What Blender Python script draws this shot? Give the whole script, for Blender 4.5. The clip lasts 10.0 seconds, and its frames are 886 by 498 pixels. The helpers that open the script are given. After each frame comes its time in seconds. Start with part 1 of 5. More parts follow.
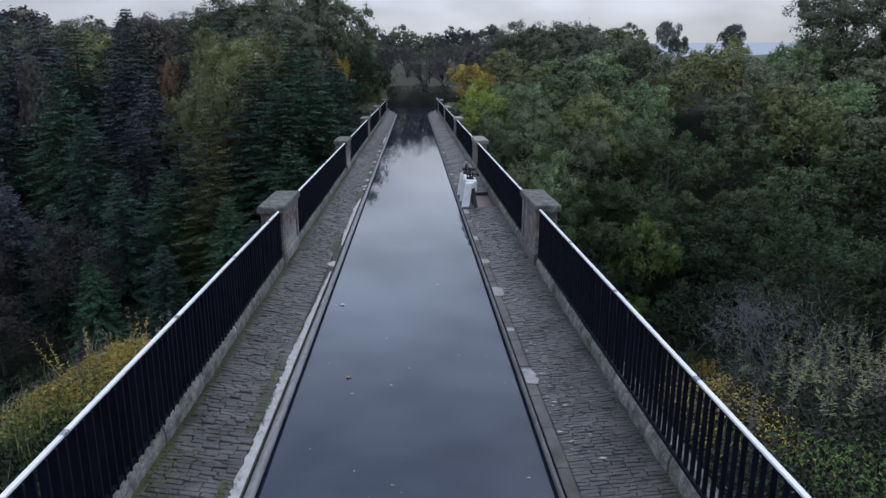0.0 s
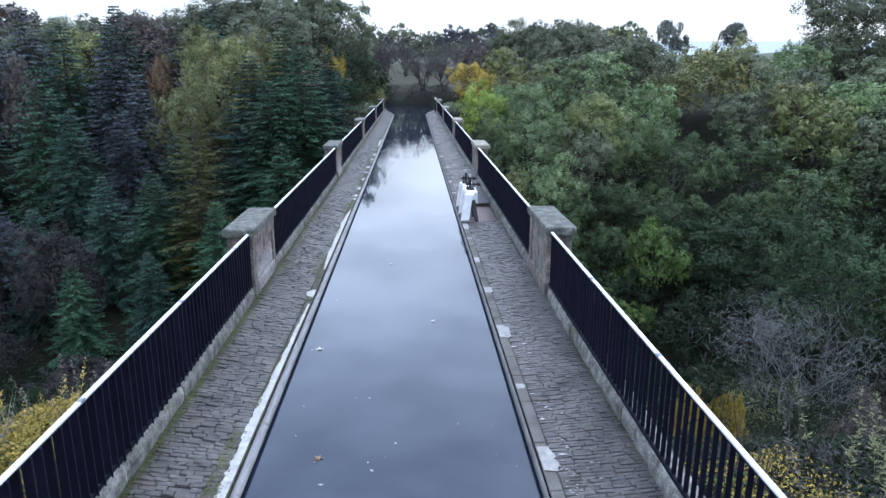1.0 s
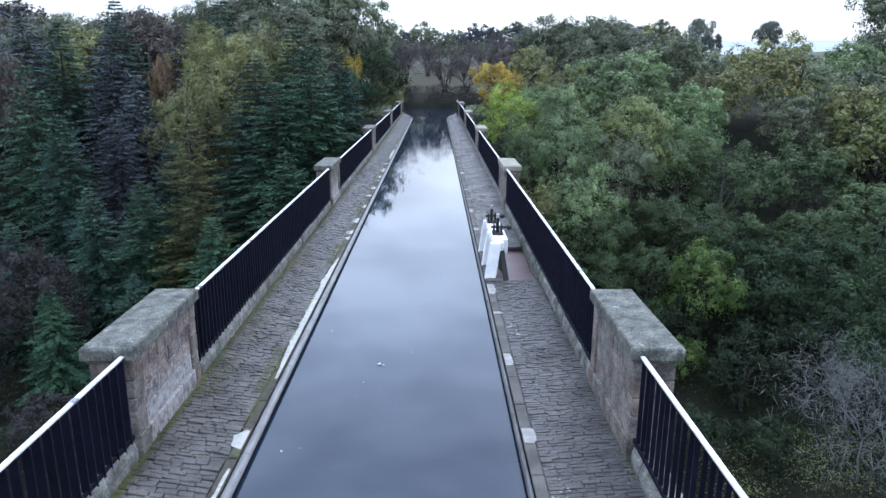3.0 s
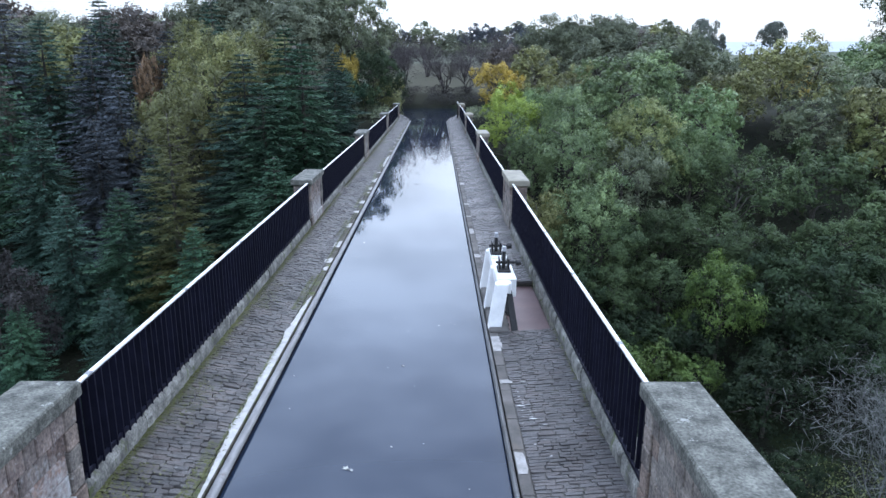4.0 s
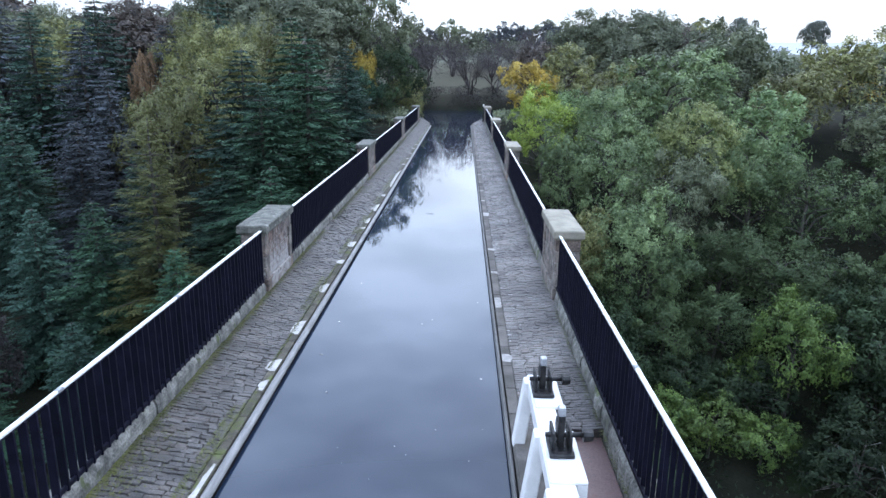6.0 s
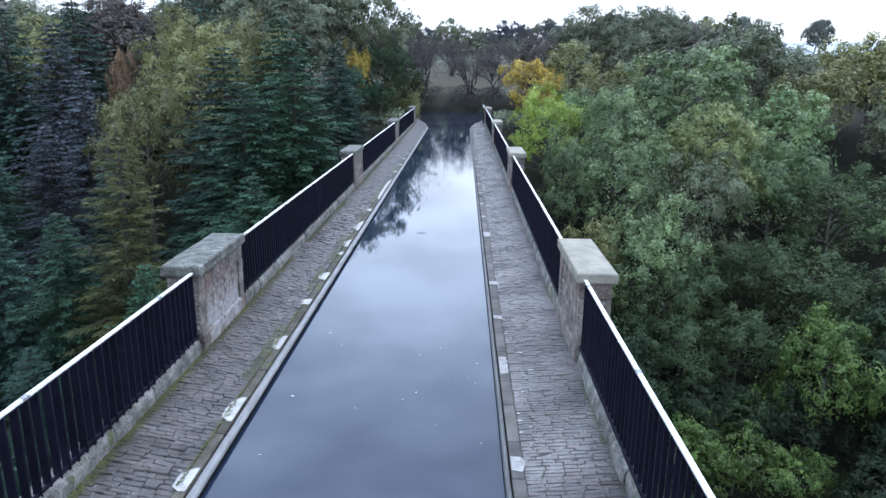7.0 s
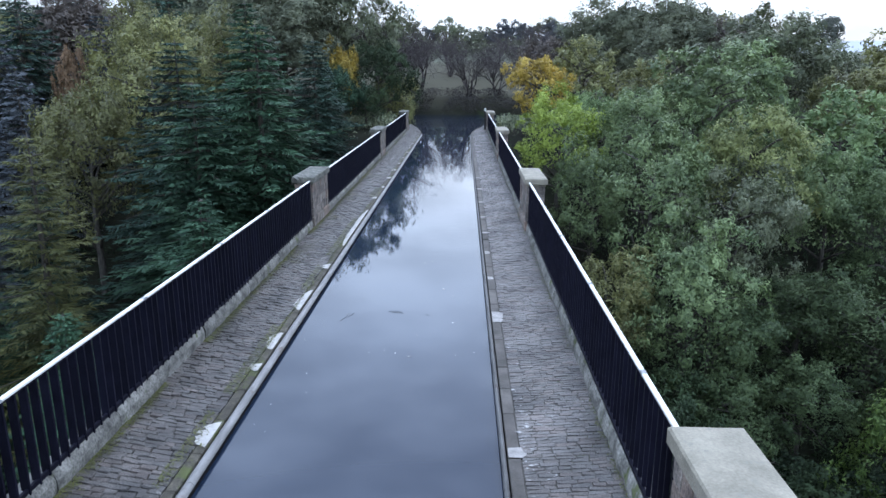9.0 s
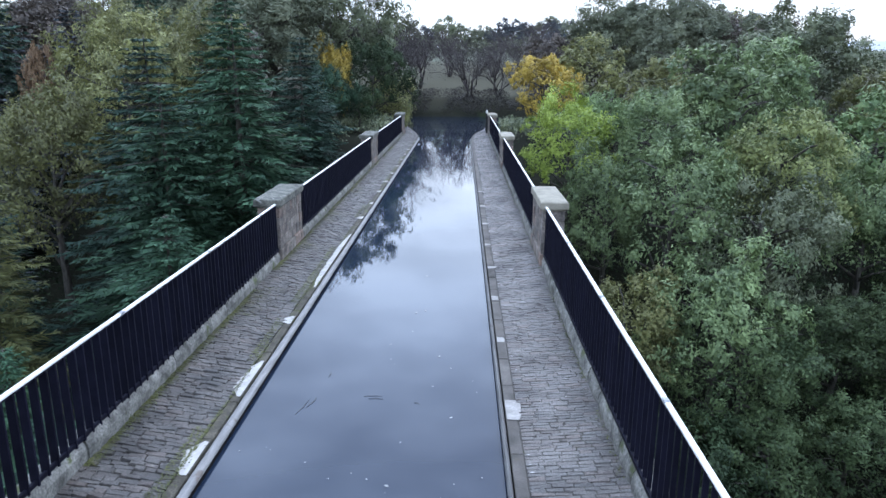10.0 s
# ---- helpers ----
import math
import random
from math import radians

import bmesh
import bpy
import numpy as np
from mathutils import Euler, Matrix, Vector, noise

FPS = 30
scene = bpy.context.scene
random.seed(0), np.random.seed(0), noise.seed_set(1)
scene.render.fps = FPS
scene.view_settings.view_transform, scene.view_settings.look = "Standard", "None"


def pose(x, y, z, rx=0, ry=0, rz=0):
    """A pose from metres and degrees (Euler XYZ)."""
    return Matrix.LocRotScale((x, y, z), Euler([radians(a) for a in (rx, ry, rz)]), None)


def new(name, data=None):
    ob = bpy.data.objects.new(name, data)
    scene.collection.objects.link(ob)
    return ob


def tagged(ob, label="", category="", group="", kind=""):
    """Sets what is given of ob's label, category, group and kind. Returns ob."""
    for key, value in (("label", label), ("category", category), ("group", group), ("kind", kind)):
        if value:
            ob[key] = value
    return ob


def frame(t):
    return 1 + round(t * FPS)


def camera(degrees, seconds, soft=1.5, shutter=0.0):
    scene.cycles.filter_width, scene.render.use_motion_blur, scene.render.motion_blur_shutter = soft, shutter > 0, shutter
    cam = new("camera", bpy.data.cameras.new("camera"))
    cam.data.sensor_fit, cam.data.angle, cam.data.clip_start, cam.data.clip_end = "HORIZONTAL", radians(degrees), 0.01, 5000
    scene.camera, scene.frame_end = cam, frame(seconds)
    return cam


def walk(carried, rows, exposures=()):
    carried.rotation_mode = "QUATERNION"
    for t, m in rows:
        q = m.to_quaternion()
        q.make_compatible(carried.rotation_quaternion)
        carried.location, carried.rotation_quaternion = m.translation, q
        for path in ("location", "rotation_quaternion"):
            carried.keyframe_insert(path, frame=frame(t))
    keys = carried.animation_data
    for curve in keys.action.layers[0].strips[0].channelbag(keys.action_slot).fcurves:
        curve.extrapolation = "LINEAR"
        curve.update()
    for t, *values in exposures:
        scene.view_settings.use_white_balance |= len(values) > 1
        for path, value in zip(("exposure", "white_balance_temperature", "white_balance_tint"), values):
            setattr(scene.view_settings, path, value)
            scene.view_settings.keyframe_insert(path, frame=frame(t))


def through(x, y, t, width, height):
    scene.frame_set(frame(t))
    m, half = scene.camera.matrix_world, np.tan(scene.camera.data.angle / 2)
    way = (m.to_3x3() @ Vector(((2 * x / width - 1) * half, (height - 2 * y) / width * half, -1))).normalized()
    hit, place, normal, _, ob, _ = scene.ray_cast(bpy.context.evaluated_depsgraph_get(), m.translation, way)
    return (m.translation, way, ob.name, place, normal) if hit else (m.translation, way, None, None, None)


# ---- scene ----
cam = camera(66.0, 10.0, soft=1.5)
# seconds, x, y, z, yaw, pitch, roll: a level flight over the canal with two small turns to the left
PATH = [
    (0.0, 0.088, 0.039, 4.676, -2.48, -14.49, 0.11),
    (0.5, 0.168, 1.191, 4.700, -2.53, -14.54, 0.13),
    (1.0, 0.247, 2.405, 4.711, -2.56, -14.60, 0.14),
    (1.5, 0.339, 3.806, 4.751, -2.54, -14.62, 0.19),
    (2.0, 0.427, 5.310, 4.777, -2.50, -14.64, 0.21),
    (2.4, 0.514, 6.553, 4.807, -2.47, -14.66, 0.22),
    (2.5, 0.532, 6.870, 4.812, -2.32, -14.66, 0.23),
    (2.6, 0.551, 7.188, 4.813, -1.74, -14.66, 0.24),
    (2.7, 0.570, 7.507, 4.813, -1.35, -14.66, 0.24),
    (2.8, 0.588, 7.825, 4.812, -0.97, -14.65, 0.24),
    (2.9, 0.606, 8.144, 4.812, -0.74, -14.65, 0.25),
    (3.0, 0.624, 8.463, 4.811, -0.64, -14.65, 0.25),
    (3.4, 0.693, 9.743, 4.807, -0.61, -14.63, 0.28),
    (3.8, 0.761, 11.029, 4.803, -0.60, -14.62, 0.31),
    (4.0, 0.795, 11.675, 4.801, -0.58, -14.62, 0.32),
    (4.1, 0.811, 12.003, 4.801, -0.34, -14.62, 0.33),
    (4.2, 0.827, 12.336, 4.801, 0.02, -14.62, 0.35),
    (4.3, 0.842, 12.673, 4.801, 0.82, -14.63, 0.35),
    (4.4, 0.858, 13.010, 4.802, 1.21, -14.63, 0.37),
    (4.5, 0.874, 13.345, 4.803, 1.47, -14.64, 0.39),
    (4.6, 0.892, 13.676, 4.804, 1.54, -14.65, 0.40),
    (5.0, 0.966, 15.002, 4.810, 1.55, -14.67, 0.48),
    (5.5, 1.026, 16.721, 4.819, 1.55, -14.68, 0.63),
    (6.2, 1.092, 19.140, 4.743, 1.56, -14.66, 0.61),
    (7.0, 1.162, 21.921, 4.643, 1.57, -14.64, 0.54),
    (7.5, 1.196, 23.729, 4.595, 1.58, -14.62, 0.49),
    (8.0, 1.208, 25.536, 4.555, 1.59, -14.61, 0.41),
    (8.5, 1.215, 27.374, 4.513, 1.60, -14.57, 0.32),
    (9.0, 1.220, 29.243, 4.497, 1.61, -14.54, 0.21),
    (9.5, 1.203, 31.107, 4.478, 1.59, -14.54, 0.23),
    (10.0, 1.176, 32.986, 4.465, 1.55, -14.55, 0.28),
]
walk(cam, [(t, pose(x, y, z, 90 + pitch, 0, yaw) @ pose(0, 0, 0, 0, 0, roll)) for t, x, y, z, yaw, pitch, roll in PATH],
     exposures=[(0.0, -0.95, 6550, 14), (0.3, -0.5, 6350, 13), (0.6, -0.06, 6260, 12), (1.0, 0.11, 6220, 12), (2.5, 0.15, 6220, 12), (4.0, 0.15, 6220, 12), (4.5, 0.08, 6220, 12), (5.0, 0.11, 6220, 12),
                (5.5, 0.22, 6220, 12), (7.5, 0.26, 6220, 12), (8.5, 0.15, 6220, 12), (9.0, 0.04, 6220, 12), (9.5, 0.13, 6220, 12), (10.0, 0.22, 6220, 12)])

# ---- sky and sun ----
world = bpy.data.worlds.new("overcast_sky")
scene.world = world
world.use_nodes = True
wn, wl = world.node_tree.nodes, world.node_tree.links
wn.clear()
w_out = wn.new("ShaderNodeOutputWorld")
w_bg = wn.new("ShaderNodeBackground")
sky = wn.new("ShaderNodeTexSky")
sky.sky_type = "NISHITA"
sky.sun_disc = False
SUN_ELEVATION, SUN_ROTATION = 48.0, 20.0
sky.sun_elevation, sky.sun_rotation = radians(SUN_ELEVATION), radians(SUN_ROTATION)
sky.air_density, sky.dust_density, sky.ozone_density = 1.0, 2.0, 2.0
w_co = wn.new("ShaderNodeTexCoord")
w_sep = wn.new("ShaderNodeSeparateXYZ")
wl.new(w_co.outputs["Generated"], w_sep.inputs[0])
# an overcast dome: palest at the horizon, brighter and bluer towards the zenith
w_ramp = wn.new("ShaderNodeValToRGB")
wl.new(w_sep.outputs["Z"], w_ramp.inputs[0])
el = w_ramp.color_ramp.elements
el[0].position, el[0].color = 0.0, (0.68, 0.735, 0.81, 1)
el[1].position, el[1].color = 0.9, (1.95, 2.45, 3.35, 1)
mid = w_ramp.color_ramp.elements.new(0.14)
mid.color = (1.3, 1.48, 1.72, 1)
mid2 = w_ramp.color_ramp.elements.new(0.38)
mid2.color = (1.97, 2.45, 3.2, 1)
w_map = wn.new("ShaderNodeMapping")
w_map.inputs["Scale"].default_value = (1.0, 1.0, 3.0)
wl.new(w_co.outputs["Generated"], w_map.inputs[0])
w_noise = wn.new("ShaderNodeTexNoise")
w_noise.inputs["Scale"].default_value = 4.6
w_noise.inputs["Detail"].default_value = 7.0
wl.new(w_map.outputs[0], w_noise.inputs["Vector"])
w_cl = wn.new("ShaderNodeMapRange")
w_cl.inputs["From Min"].default_value, w_cl.inputs["From Max"].default_value = 0.3, 0.7
w_cl.inputs["To Min"].default_value, w_cl.inputs["To Max"].default_value = 0.62, 1.3
wl.new(w_noise.outputs["Fac"], w_cl.inputs["Value"])
w_mul = wn.new("ShaderNodeVectorMath")
w_mul.operation = "MULTIPLY"
wl.new(w_ramp.outputs[0], w_mul.inputs[0])
wl.new(w_cl.outputs[0], w_mul.inputs[1])
w_sky = wn.new("ShaderNodeVectorMath")
w_sky.operation = "SCALE"
w_sky.inputs["Scale"].default_value = 0.03
wl.new(sky.outputs[0], w_sky.inputs[0])
w_add = wn.new("ShaderNodeVectorMath")
w_add.operation = "ADD"
wl.new(w_mul.outputs[0], w_add.inputs[0])
wl.new(w_sky.outputs[0], w_add.inputs[1])
wl.new(w_add.outputs[0], w_bg.inputs["Color"])
w_bg.inputs["Strength"].default_value = 0.92
wl.new(w_bg.outputs[0], w_out.inputs[0])

sun = new("sun", bpy.data.lights.new("sun", "SUN"))
sun.data.energy, sun.data.angle, sun.data.color = 0.7, radians(25), (1.0, 0.96, 0.9)
sun.matrix_world = pose(0, 0, 60, 90 - SUN_ELEVATION, 0, 180 - SUN_ROTATION)

# ---- materials ----


def mat(name, dark, light, scale=2.0, rough=0.85, bump=0.25, grain=45.0, metal=0.0, vary="", amount=0.35,
        stain=None, stain_scale=0.7, stain_at=0.58, stretch=(1, 1, 1), spec=0.4, speck=0.22, tint=None, bloom=None):
    """A mottled surface: two colours in broad noise, fine grain, stains with an edge, relief. vary: 'object' or 'island'."""
    m = bpy.data.materials.new(name)
    m.use_nodes = True
    n, k = m.node_tree.nodes, m.node_tree.links
    b = n["Principled BSDF"]
    geo = n.new("ShaderNodeNewGeometry")
    mp = n.new("ShaderNodeMapping")
    mp.inputs["Scale"].default_value = stretch
    k.new(geo.outputs["Position"], mp.inputs[0])
    n1 = n.new("ShaderNodeTexNoise")
    n1.inputs["Scale"].default_value, n1.inputs["Detail"].default_value = scale, 6
    k.new(mp.outputs[0], n1.inputs["Vector"])
    r = n.new("ShaderNodeValToRGB")
    r.color_ramp.elements[0].position, r.color_ramp.elements[1].position = 0.32, 0.7
    r.color_ramp.elements[0].color, r.color_ramp.elements[1].color = (*dark, 1), (*light, 1)
    k.new(n1.outputs["Fac"], r.inputs[0])
    n2 = n.new("ShaderNodeTexNoise")
    n2.inputs["Scale"].default_value, n2.inputs["Detail"].default_value = grain, 4
    k.new(mp.outputs[0], n2.inputs["Vector"])
    g = n.new("ShaderNodeMapRange")
    g.inputs["From Min"].default_value, g.inputs["From Max"].default_value = 0.3, 0.7
    g.inputs["To Min"].default_value, g.inputs["To Max"].default_value = 1 - speck, 1 + speck * 0.9
    k.new(n2.outputs["Fac"], g.inputs["Value"])
    col = n.new("ShaderNodeVectorMath")
    col.operation = "MULTIPLY"
    k.new(r.outputs[0], col.inputs[0])
    k.new(g.outputs[0], col.inputs[1])
    last = col.outputs[0]
    if stain:
        n3 = n.new("ShaderNodeTexNoise")
        n3.inputs["Scale"].default_value, n3.inputs["Detail"].default_value = stain_scale, 8
        n3.inputs["Roughness"].default_value = 0.68
        k.new(geo.outputs["Position"], n3.inputs["Vector"])
        f = n.new("ShaderNodeMapRange")
        f.inputs["From Min"].default_value, f.inputs["From Max"].default_value = stain_at, stain_at + 0.06
        k.new(n3.outputs["Fac"], f.inputs["Value"])
        mx = n.new("ShaderNodeMix")
        mx.data_type = "RGBA"
        k.new(f.outputs[0], mx.inputs["Factor"])
        k.new(last, mx.inputs[6])
        mx.inputs[7].default_value = (*stain, 1)
        last = mx.outputs[2]
    if vary:
        if vary == "object":
            rnd = n.new("ShaderNodeObjectInfo").outputs["Random"]
        else:
            rnd = geo.outputs["Random Per Island"]
        v = n.new("ShaderNodeMapRange")
        v.inputs["To Min"].default_value, v.inputs["To Max"].default_value = 1 - amount, 1 + amount
        k.new(rnd, v.inputs["Value"])
        vm = n.new("ShaderNodeVectorMath")
        vm.operation = "SCALE"
        k.new(last, vm.inputs[0])
        k.new(v.outputs[0], vm.inputs["Scale"])
        last = vm.outputs[0]
        if tint:
            # some pieces redder, some bluer
            mu = n.new("ShaderNodeMath")
            mu.operation = "MULTIPLY"
            mu.inputs[1].default_value = 7.31
            k.new(rnd, mu.inputs[0])
            fr = n.new("ShaderNodeMath")
            fr.operation = "FRACT"
            k.new(mu.outputs[0], fr.inputs[0])
            tr_ = n.new("ShaderNodeValToRGB")
            for i, c in enumerate(tint):
                e_ = tr_.color_ramp.elements[i] if i < 2 else tr_.color_ramp.elements.new(0.5)
                e_.position = i / (len(tint) - 1)
                e_.color = (*c, 1)
            k.new(fr.outputs[0], tr_.inputs[0])
            tm = n.new("ShaderNodeVectorMath")
            tm.operation = "MULTIPLY"
            k.new(last, tm.inputs[0])
            k.new(tr_.outputs[0], tm.inputs[1])
            last = tm.outputs[0]
    if bloom:
        # lime salts that have come out of the stone in a band of height, in crusts with an edge
        low, high, shade, size, much = bloom
        sx = n.new("ShaderNodeSeparateXYZ")
        k.new(geo.outputs["Position"], sx.inputs[0])
        hz = n.new("ShaderNodeMapRange")
        hz.inputs["From Min"].default_value, hz.inputs["From Max"].default_value = low, high
        k.new(sx.outputs["Z"], hz.inputs["Value"])
        band = n.new("ShaderNodeValToRGB")
        band.color_ramp.elements[0].color, band.color_ramp.elements[1].color = (0.55, 0.55, 0.55, 1), (0, 0, 0, 1)
        top_ = band.color_ramp.elements.new(0.35)
        top_.color = (1, 1, 1, 1)
        k.new(hz.outputs[0], band.inputs[0])
        nb = n.new("ShaderNodeTexNoise")
        nb.inputs["Scale"].default_value, nb.inputs["Detail"].default_value = size, 7
        nb.inputs["Roughness"].default_value = 0.66
        k.new(geo.outputs["Position"], nb.inputs["Vector"])
        sm = n.new("ShaderNodeMath")
        sm.operation = "MULTIPLY_ADD"
        sm.inputs[1].default_value = much
        k.new(band.outputs[0], sm.inputs[0])
        k.new(nb.outputs["Fac"], sm.inputs[2])
        fb = n.new("ShaderNodeMapRange")
        fb.inputs["From Min"].default_value, fb.inputs["From Max"].default_value = 0.56, 0.84
        k.new(sm.outputs[0], fb.inputs["Value"])
        mb = n.new("ShaderNodeMix")
        mb.data_type = "RGBA"
        k.new(fb.outputs[0], mb.inputs["Factor"])
        k.new(last, mb.inputs[6])
        mb.inputs[7].default_value = (*shade, 1)
        last = mb.outputs[2]
    k.new(last, b.inputs["Base Color"])
    b.inputs["Roughness"].default_value, b.inputs["Metallic"].default_value = rough, metal
    b.inputs["Specular IOR Level"].default_value = spec
    if bump:
        bp = n.new("ShaderNodeBump")
        bp.inputs["Strength"].default_value, bp.inputs["Distance"].default_value = bump, 0.01
        k.new(n2.outputs["Fac"], bp.inputs["Height"])
        k.new(bp.outputs[0], b.inputs["Normal"])
    return m


def leaf_mat(name, a, b_, rough=0.5, through=0.22):
    """Foliage: colour from leaf to leaf and from tree to tree, some light passing through."""
    m = bpy.data.materials.new(name)
    m.use_nodes = True
    n, k = m.node_tree.nodes, m.node_tree.links
    p = n["Principled BSDF"]
    geo = n.new("ShaderNodeNewGeometry")
    info = n.new("ShaderNodeObjectInfo")
    n1 = n.new("ShaderNodeTexNoise")
    n1.inputs["Scale"].default_value, n1.inputs["Detail"].default_value = 0.55, 3
    k.new(geo.outputs["Position"], n1.inputs["Vector"])
    ad = n.new("ShaderNodeMath")
    ad.operation = "MULTIPLY_ADD"
    ad.inputs[1].default_value, ad.inputs[2].default_value = 0.3, -0.15
    k.new(geo.outputs["Random Per Island"], ad.inputs[0])
    ad2 = n.new("ShaderNodeMath")
    k.new(n1.outputs["Fac"], ad2.inputs[0])
    k.new(ad.outputs[0], ad2.inputs[1])
    r = n.new("ShaderNodeValToRGB")
    r.color_ramp.elements[0].position, r.color_ramp.elements[1].position = 0.3, 0.75
    r.color_ramp.elements[0].color, r.color_ramp.elements[1].color = (*a, 1), (*b_, 1)
    k.new(ad2.outputs[0], r.inputs[0])
    v = n.new("ShaderNodeMapRange")
    v.inputs["To Min"].default_value, v.inputs["To Max"].default_value = 0.68, 1.24
    k.new(info.outputs["Random"], v.inputs["Value"])
    vm = n.new("ShaderNodeVectorMath")
    vm.operation = "SCALE"
    k.new(r.outputs[0], vm.inputs[0])
    k.new(v.outputs[0], vm.inputs["Scale"])
    k.new(vm.outputs[0], p.inputs["Base Color"])
    p.inputs["Roughness"].default_value = rough
    p.inputs["Specular IOR Level"].default_value = 0.22
    tr = n.new("ShaderNodeBsdfTranslucent")
    k.new(vm.outputs[0], tr.inputs["Color"])
    mx = n.new("ShaderNodeMixShader")
    mx.inputs[0].default_value = through
    k.new(p.outputs[0], mx.inputs[1])
    k.new(tr.outputs[0], mx.inputs[2])
    k.new(mx.outputs[0], n["Material Output"].inputs["Surface"])
    return m


SETT_D, SETT_L = (0.034, 0.03, 0.027), (0.102, 0.089, 0.079)
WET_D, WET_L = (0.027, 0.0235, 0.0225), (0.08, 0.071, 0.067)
STONES = ((1.06, 0.98, 0.95), (0.95, 0.99, 1.02), (1.0, 1.0, 0.99))
m_sett_one = mat("sett_stone", SETT_D, SETT_L, 2.2, 0.5, 0.9, 50, vary="object", amount=0.13, stain=(0.17, 0.155, 0.138), stain_scale=5.5, stain_at=0.63, speck=0.5, tint=STONES)
m_sett = mat("sett_stone_joined", SETT_D, SETT_L, 2.2, 0.5, 0.9, 50, vary="island", amount=0.13, stain=(0.17, 0.155, 0.138), stain_scale=5.5, stain_at=0.63, speck=0.5, tint=STONES)
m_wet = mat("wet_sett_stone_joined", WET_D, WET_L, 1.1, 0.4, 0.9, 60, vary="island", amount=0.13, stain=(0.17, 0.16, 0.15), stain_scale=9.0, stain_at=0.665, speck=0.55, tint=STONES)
DRY_D, DRY_L = (0.055, 0.049, 0.045), (0.17, 0.152, 0.138)
m_dry_one = mat("dry_sett_stone", DRY_D, DRY_L, 0.9, 0.55, 0.8, 60, vary="object", amount=0.13, stain=(0.25, 0.235, 0.22), stain_scale=7.0, stain_at=0.65, speck=0.5, tint=STONES)
m_dry = mat("dry_sett_stone_joined", DRY_D, DRY_L, 0.9, 0.55, 0.8, 60, vary="island", amount=0.13, stain=(0.25, 0.235, 0.22), stain_scale=7.0, stain_at=0.65, speck=0.5, tint=STONES)
m_earth_edge = mat("mossy_earth_edge", (0.04, 0.035, 0.026), (0.1, 0.088, 0.066), 5.0, 0.95, 1.0, 40, vary="object", amount=0.2, stain=(0.075, 0.085, 0.028), stain_scale=2.2, stain_at=0.54, speck=0.5)
m_fleck_stone = mat("pale_chip", (0.2, 0.19, 0.18), (0.4, 0.385, 0.37), 6, 0.8, 0.0, 40, vary="island", amount=0.35)
m_joint = mat("joint_earth", (0.03, 0.027, 0.022), (0.066, 0.06, 0.048), 6, 0.95, 0.5, 80, stain=(0.05, 0.06, 0.02), stain_scale=1.3)
m_kerb = mat("kerb_sandstone", (0.06, 0.057, 0.049), (0.225, 0.214, 0.188), 5.0, 0.9, 0.9, 32, vary="object", amount=0.2, stain=(0.07, 0.08, 0.033), stain_scale=2.3, stain_at=0.58, speck=0.45)
m_coping = mat("coping_stone", (0.048, 0.043, 0.037), (0.118, 0.104, 0.092), 2.5, 0.85, 0.5, 45, vary="object", amount=0.18, stain=(0.09, 0.075, 0.06), stain_scale=1.8)
m_ashlar = mat("pillar_ashlar", (0.07, 0.058, 0.05), (0.225, 0.185, 0.155), 4.2, 0.9, 1.0, 26, vary="object", amount=0.22, stain=(0.26, 0.24, 0.215), stain_scale=4.5, stain_at=0.62, speck=0.45, tint=((1.1, 0.95, 0.89), (0.92, 0.98, 1.0), (1.0, 1.0, 1.0)))
m_ashlar_lime = mat("pillar_ashlar_efflorescence", (0.075, 0.056, 0.048), (0.205, 0.158, 0.134), 4.2, 0.92, 1.0, 26, vary="object", amount=0.26, stain=(0.28, 0.265, 0.25), stain_scale=6.5, stain_at=0.6, speck=0.45, tint=((1.12, 0.94, 0.87), (0.93, 0.98, 1.0), (1.0, 1.0, 1.0)), bloom=(0.1, 1.2, (0.34, 0.327, 0.31), 8.5, 0.25))
m_cap_dark = mat("cap_weathered_stone", (0.045, 0.045, 0.037), (0.16, 0.156, 0.13), 5.0, 0.9, 1.0, 34, stain=(0.26, 0.255, 0.225), stain_scale=6.5, stain_at=0.6, speck=0.5)
m_cap_pale = mat("cap_clean_stone", (0.18, 0.162, 0.124), (0.3, 0.27, 0.208), 3.0, 0.9, 0.7, 40, stain=(0.2, 0.188, 0.15), stain_scale=5.0, stain_at=0.58, speck=0.14)
m_iron = mat("black_railing_paint", (0.004, 0.004, 0.009), (0.008, 0.008, 0.016), 5, 0.6, 0.15, 70, vary="object", amount=0.2, spec=0.1)
m_white = mat("white_rail_paint", (0.64, 0.62, 0.585), (0.78, 0.76, 0.72), 3, 0.5, 0.15, 50, stain=(0.4, 0.39, 0.36), stain_scale=2.2, stain_at=0.72, speck=0.04)
m_sleeve = mat("bare_grey_rail_joint", (0.12, 0.12, 0.125), (0.36, 0.36, 0.36), 24, 0.6, 0.3, 60)
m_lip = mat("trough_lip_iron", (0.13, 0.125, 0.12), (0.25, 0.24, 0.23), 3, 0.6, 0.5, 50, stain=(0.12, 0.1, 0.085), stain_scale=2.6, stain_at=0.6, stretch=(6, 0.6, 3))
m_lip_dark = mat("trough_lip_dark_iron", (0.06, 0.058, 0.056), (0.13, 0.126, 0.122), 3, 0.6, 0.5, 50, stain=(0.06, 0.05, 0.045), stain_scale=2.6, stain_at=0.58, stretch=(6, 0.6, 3))
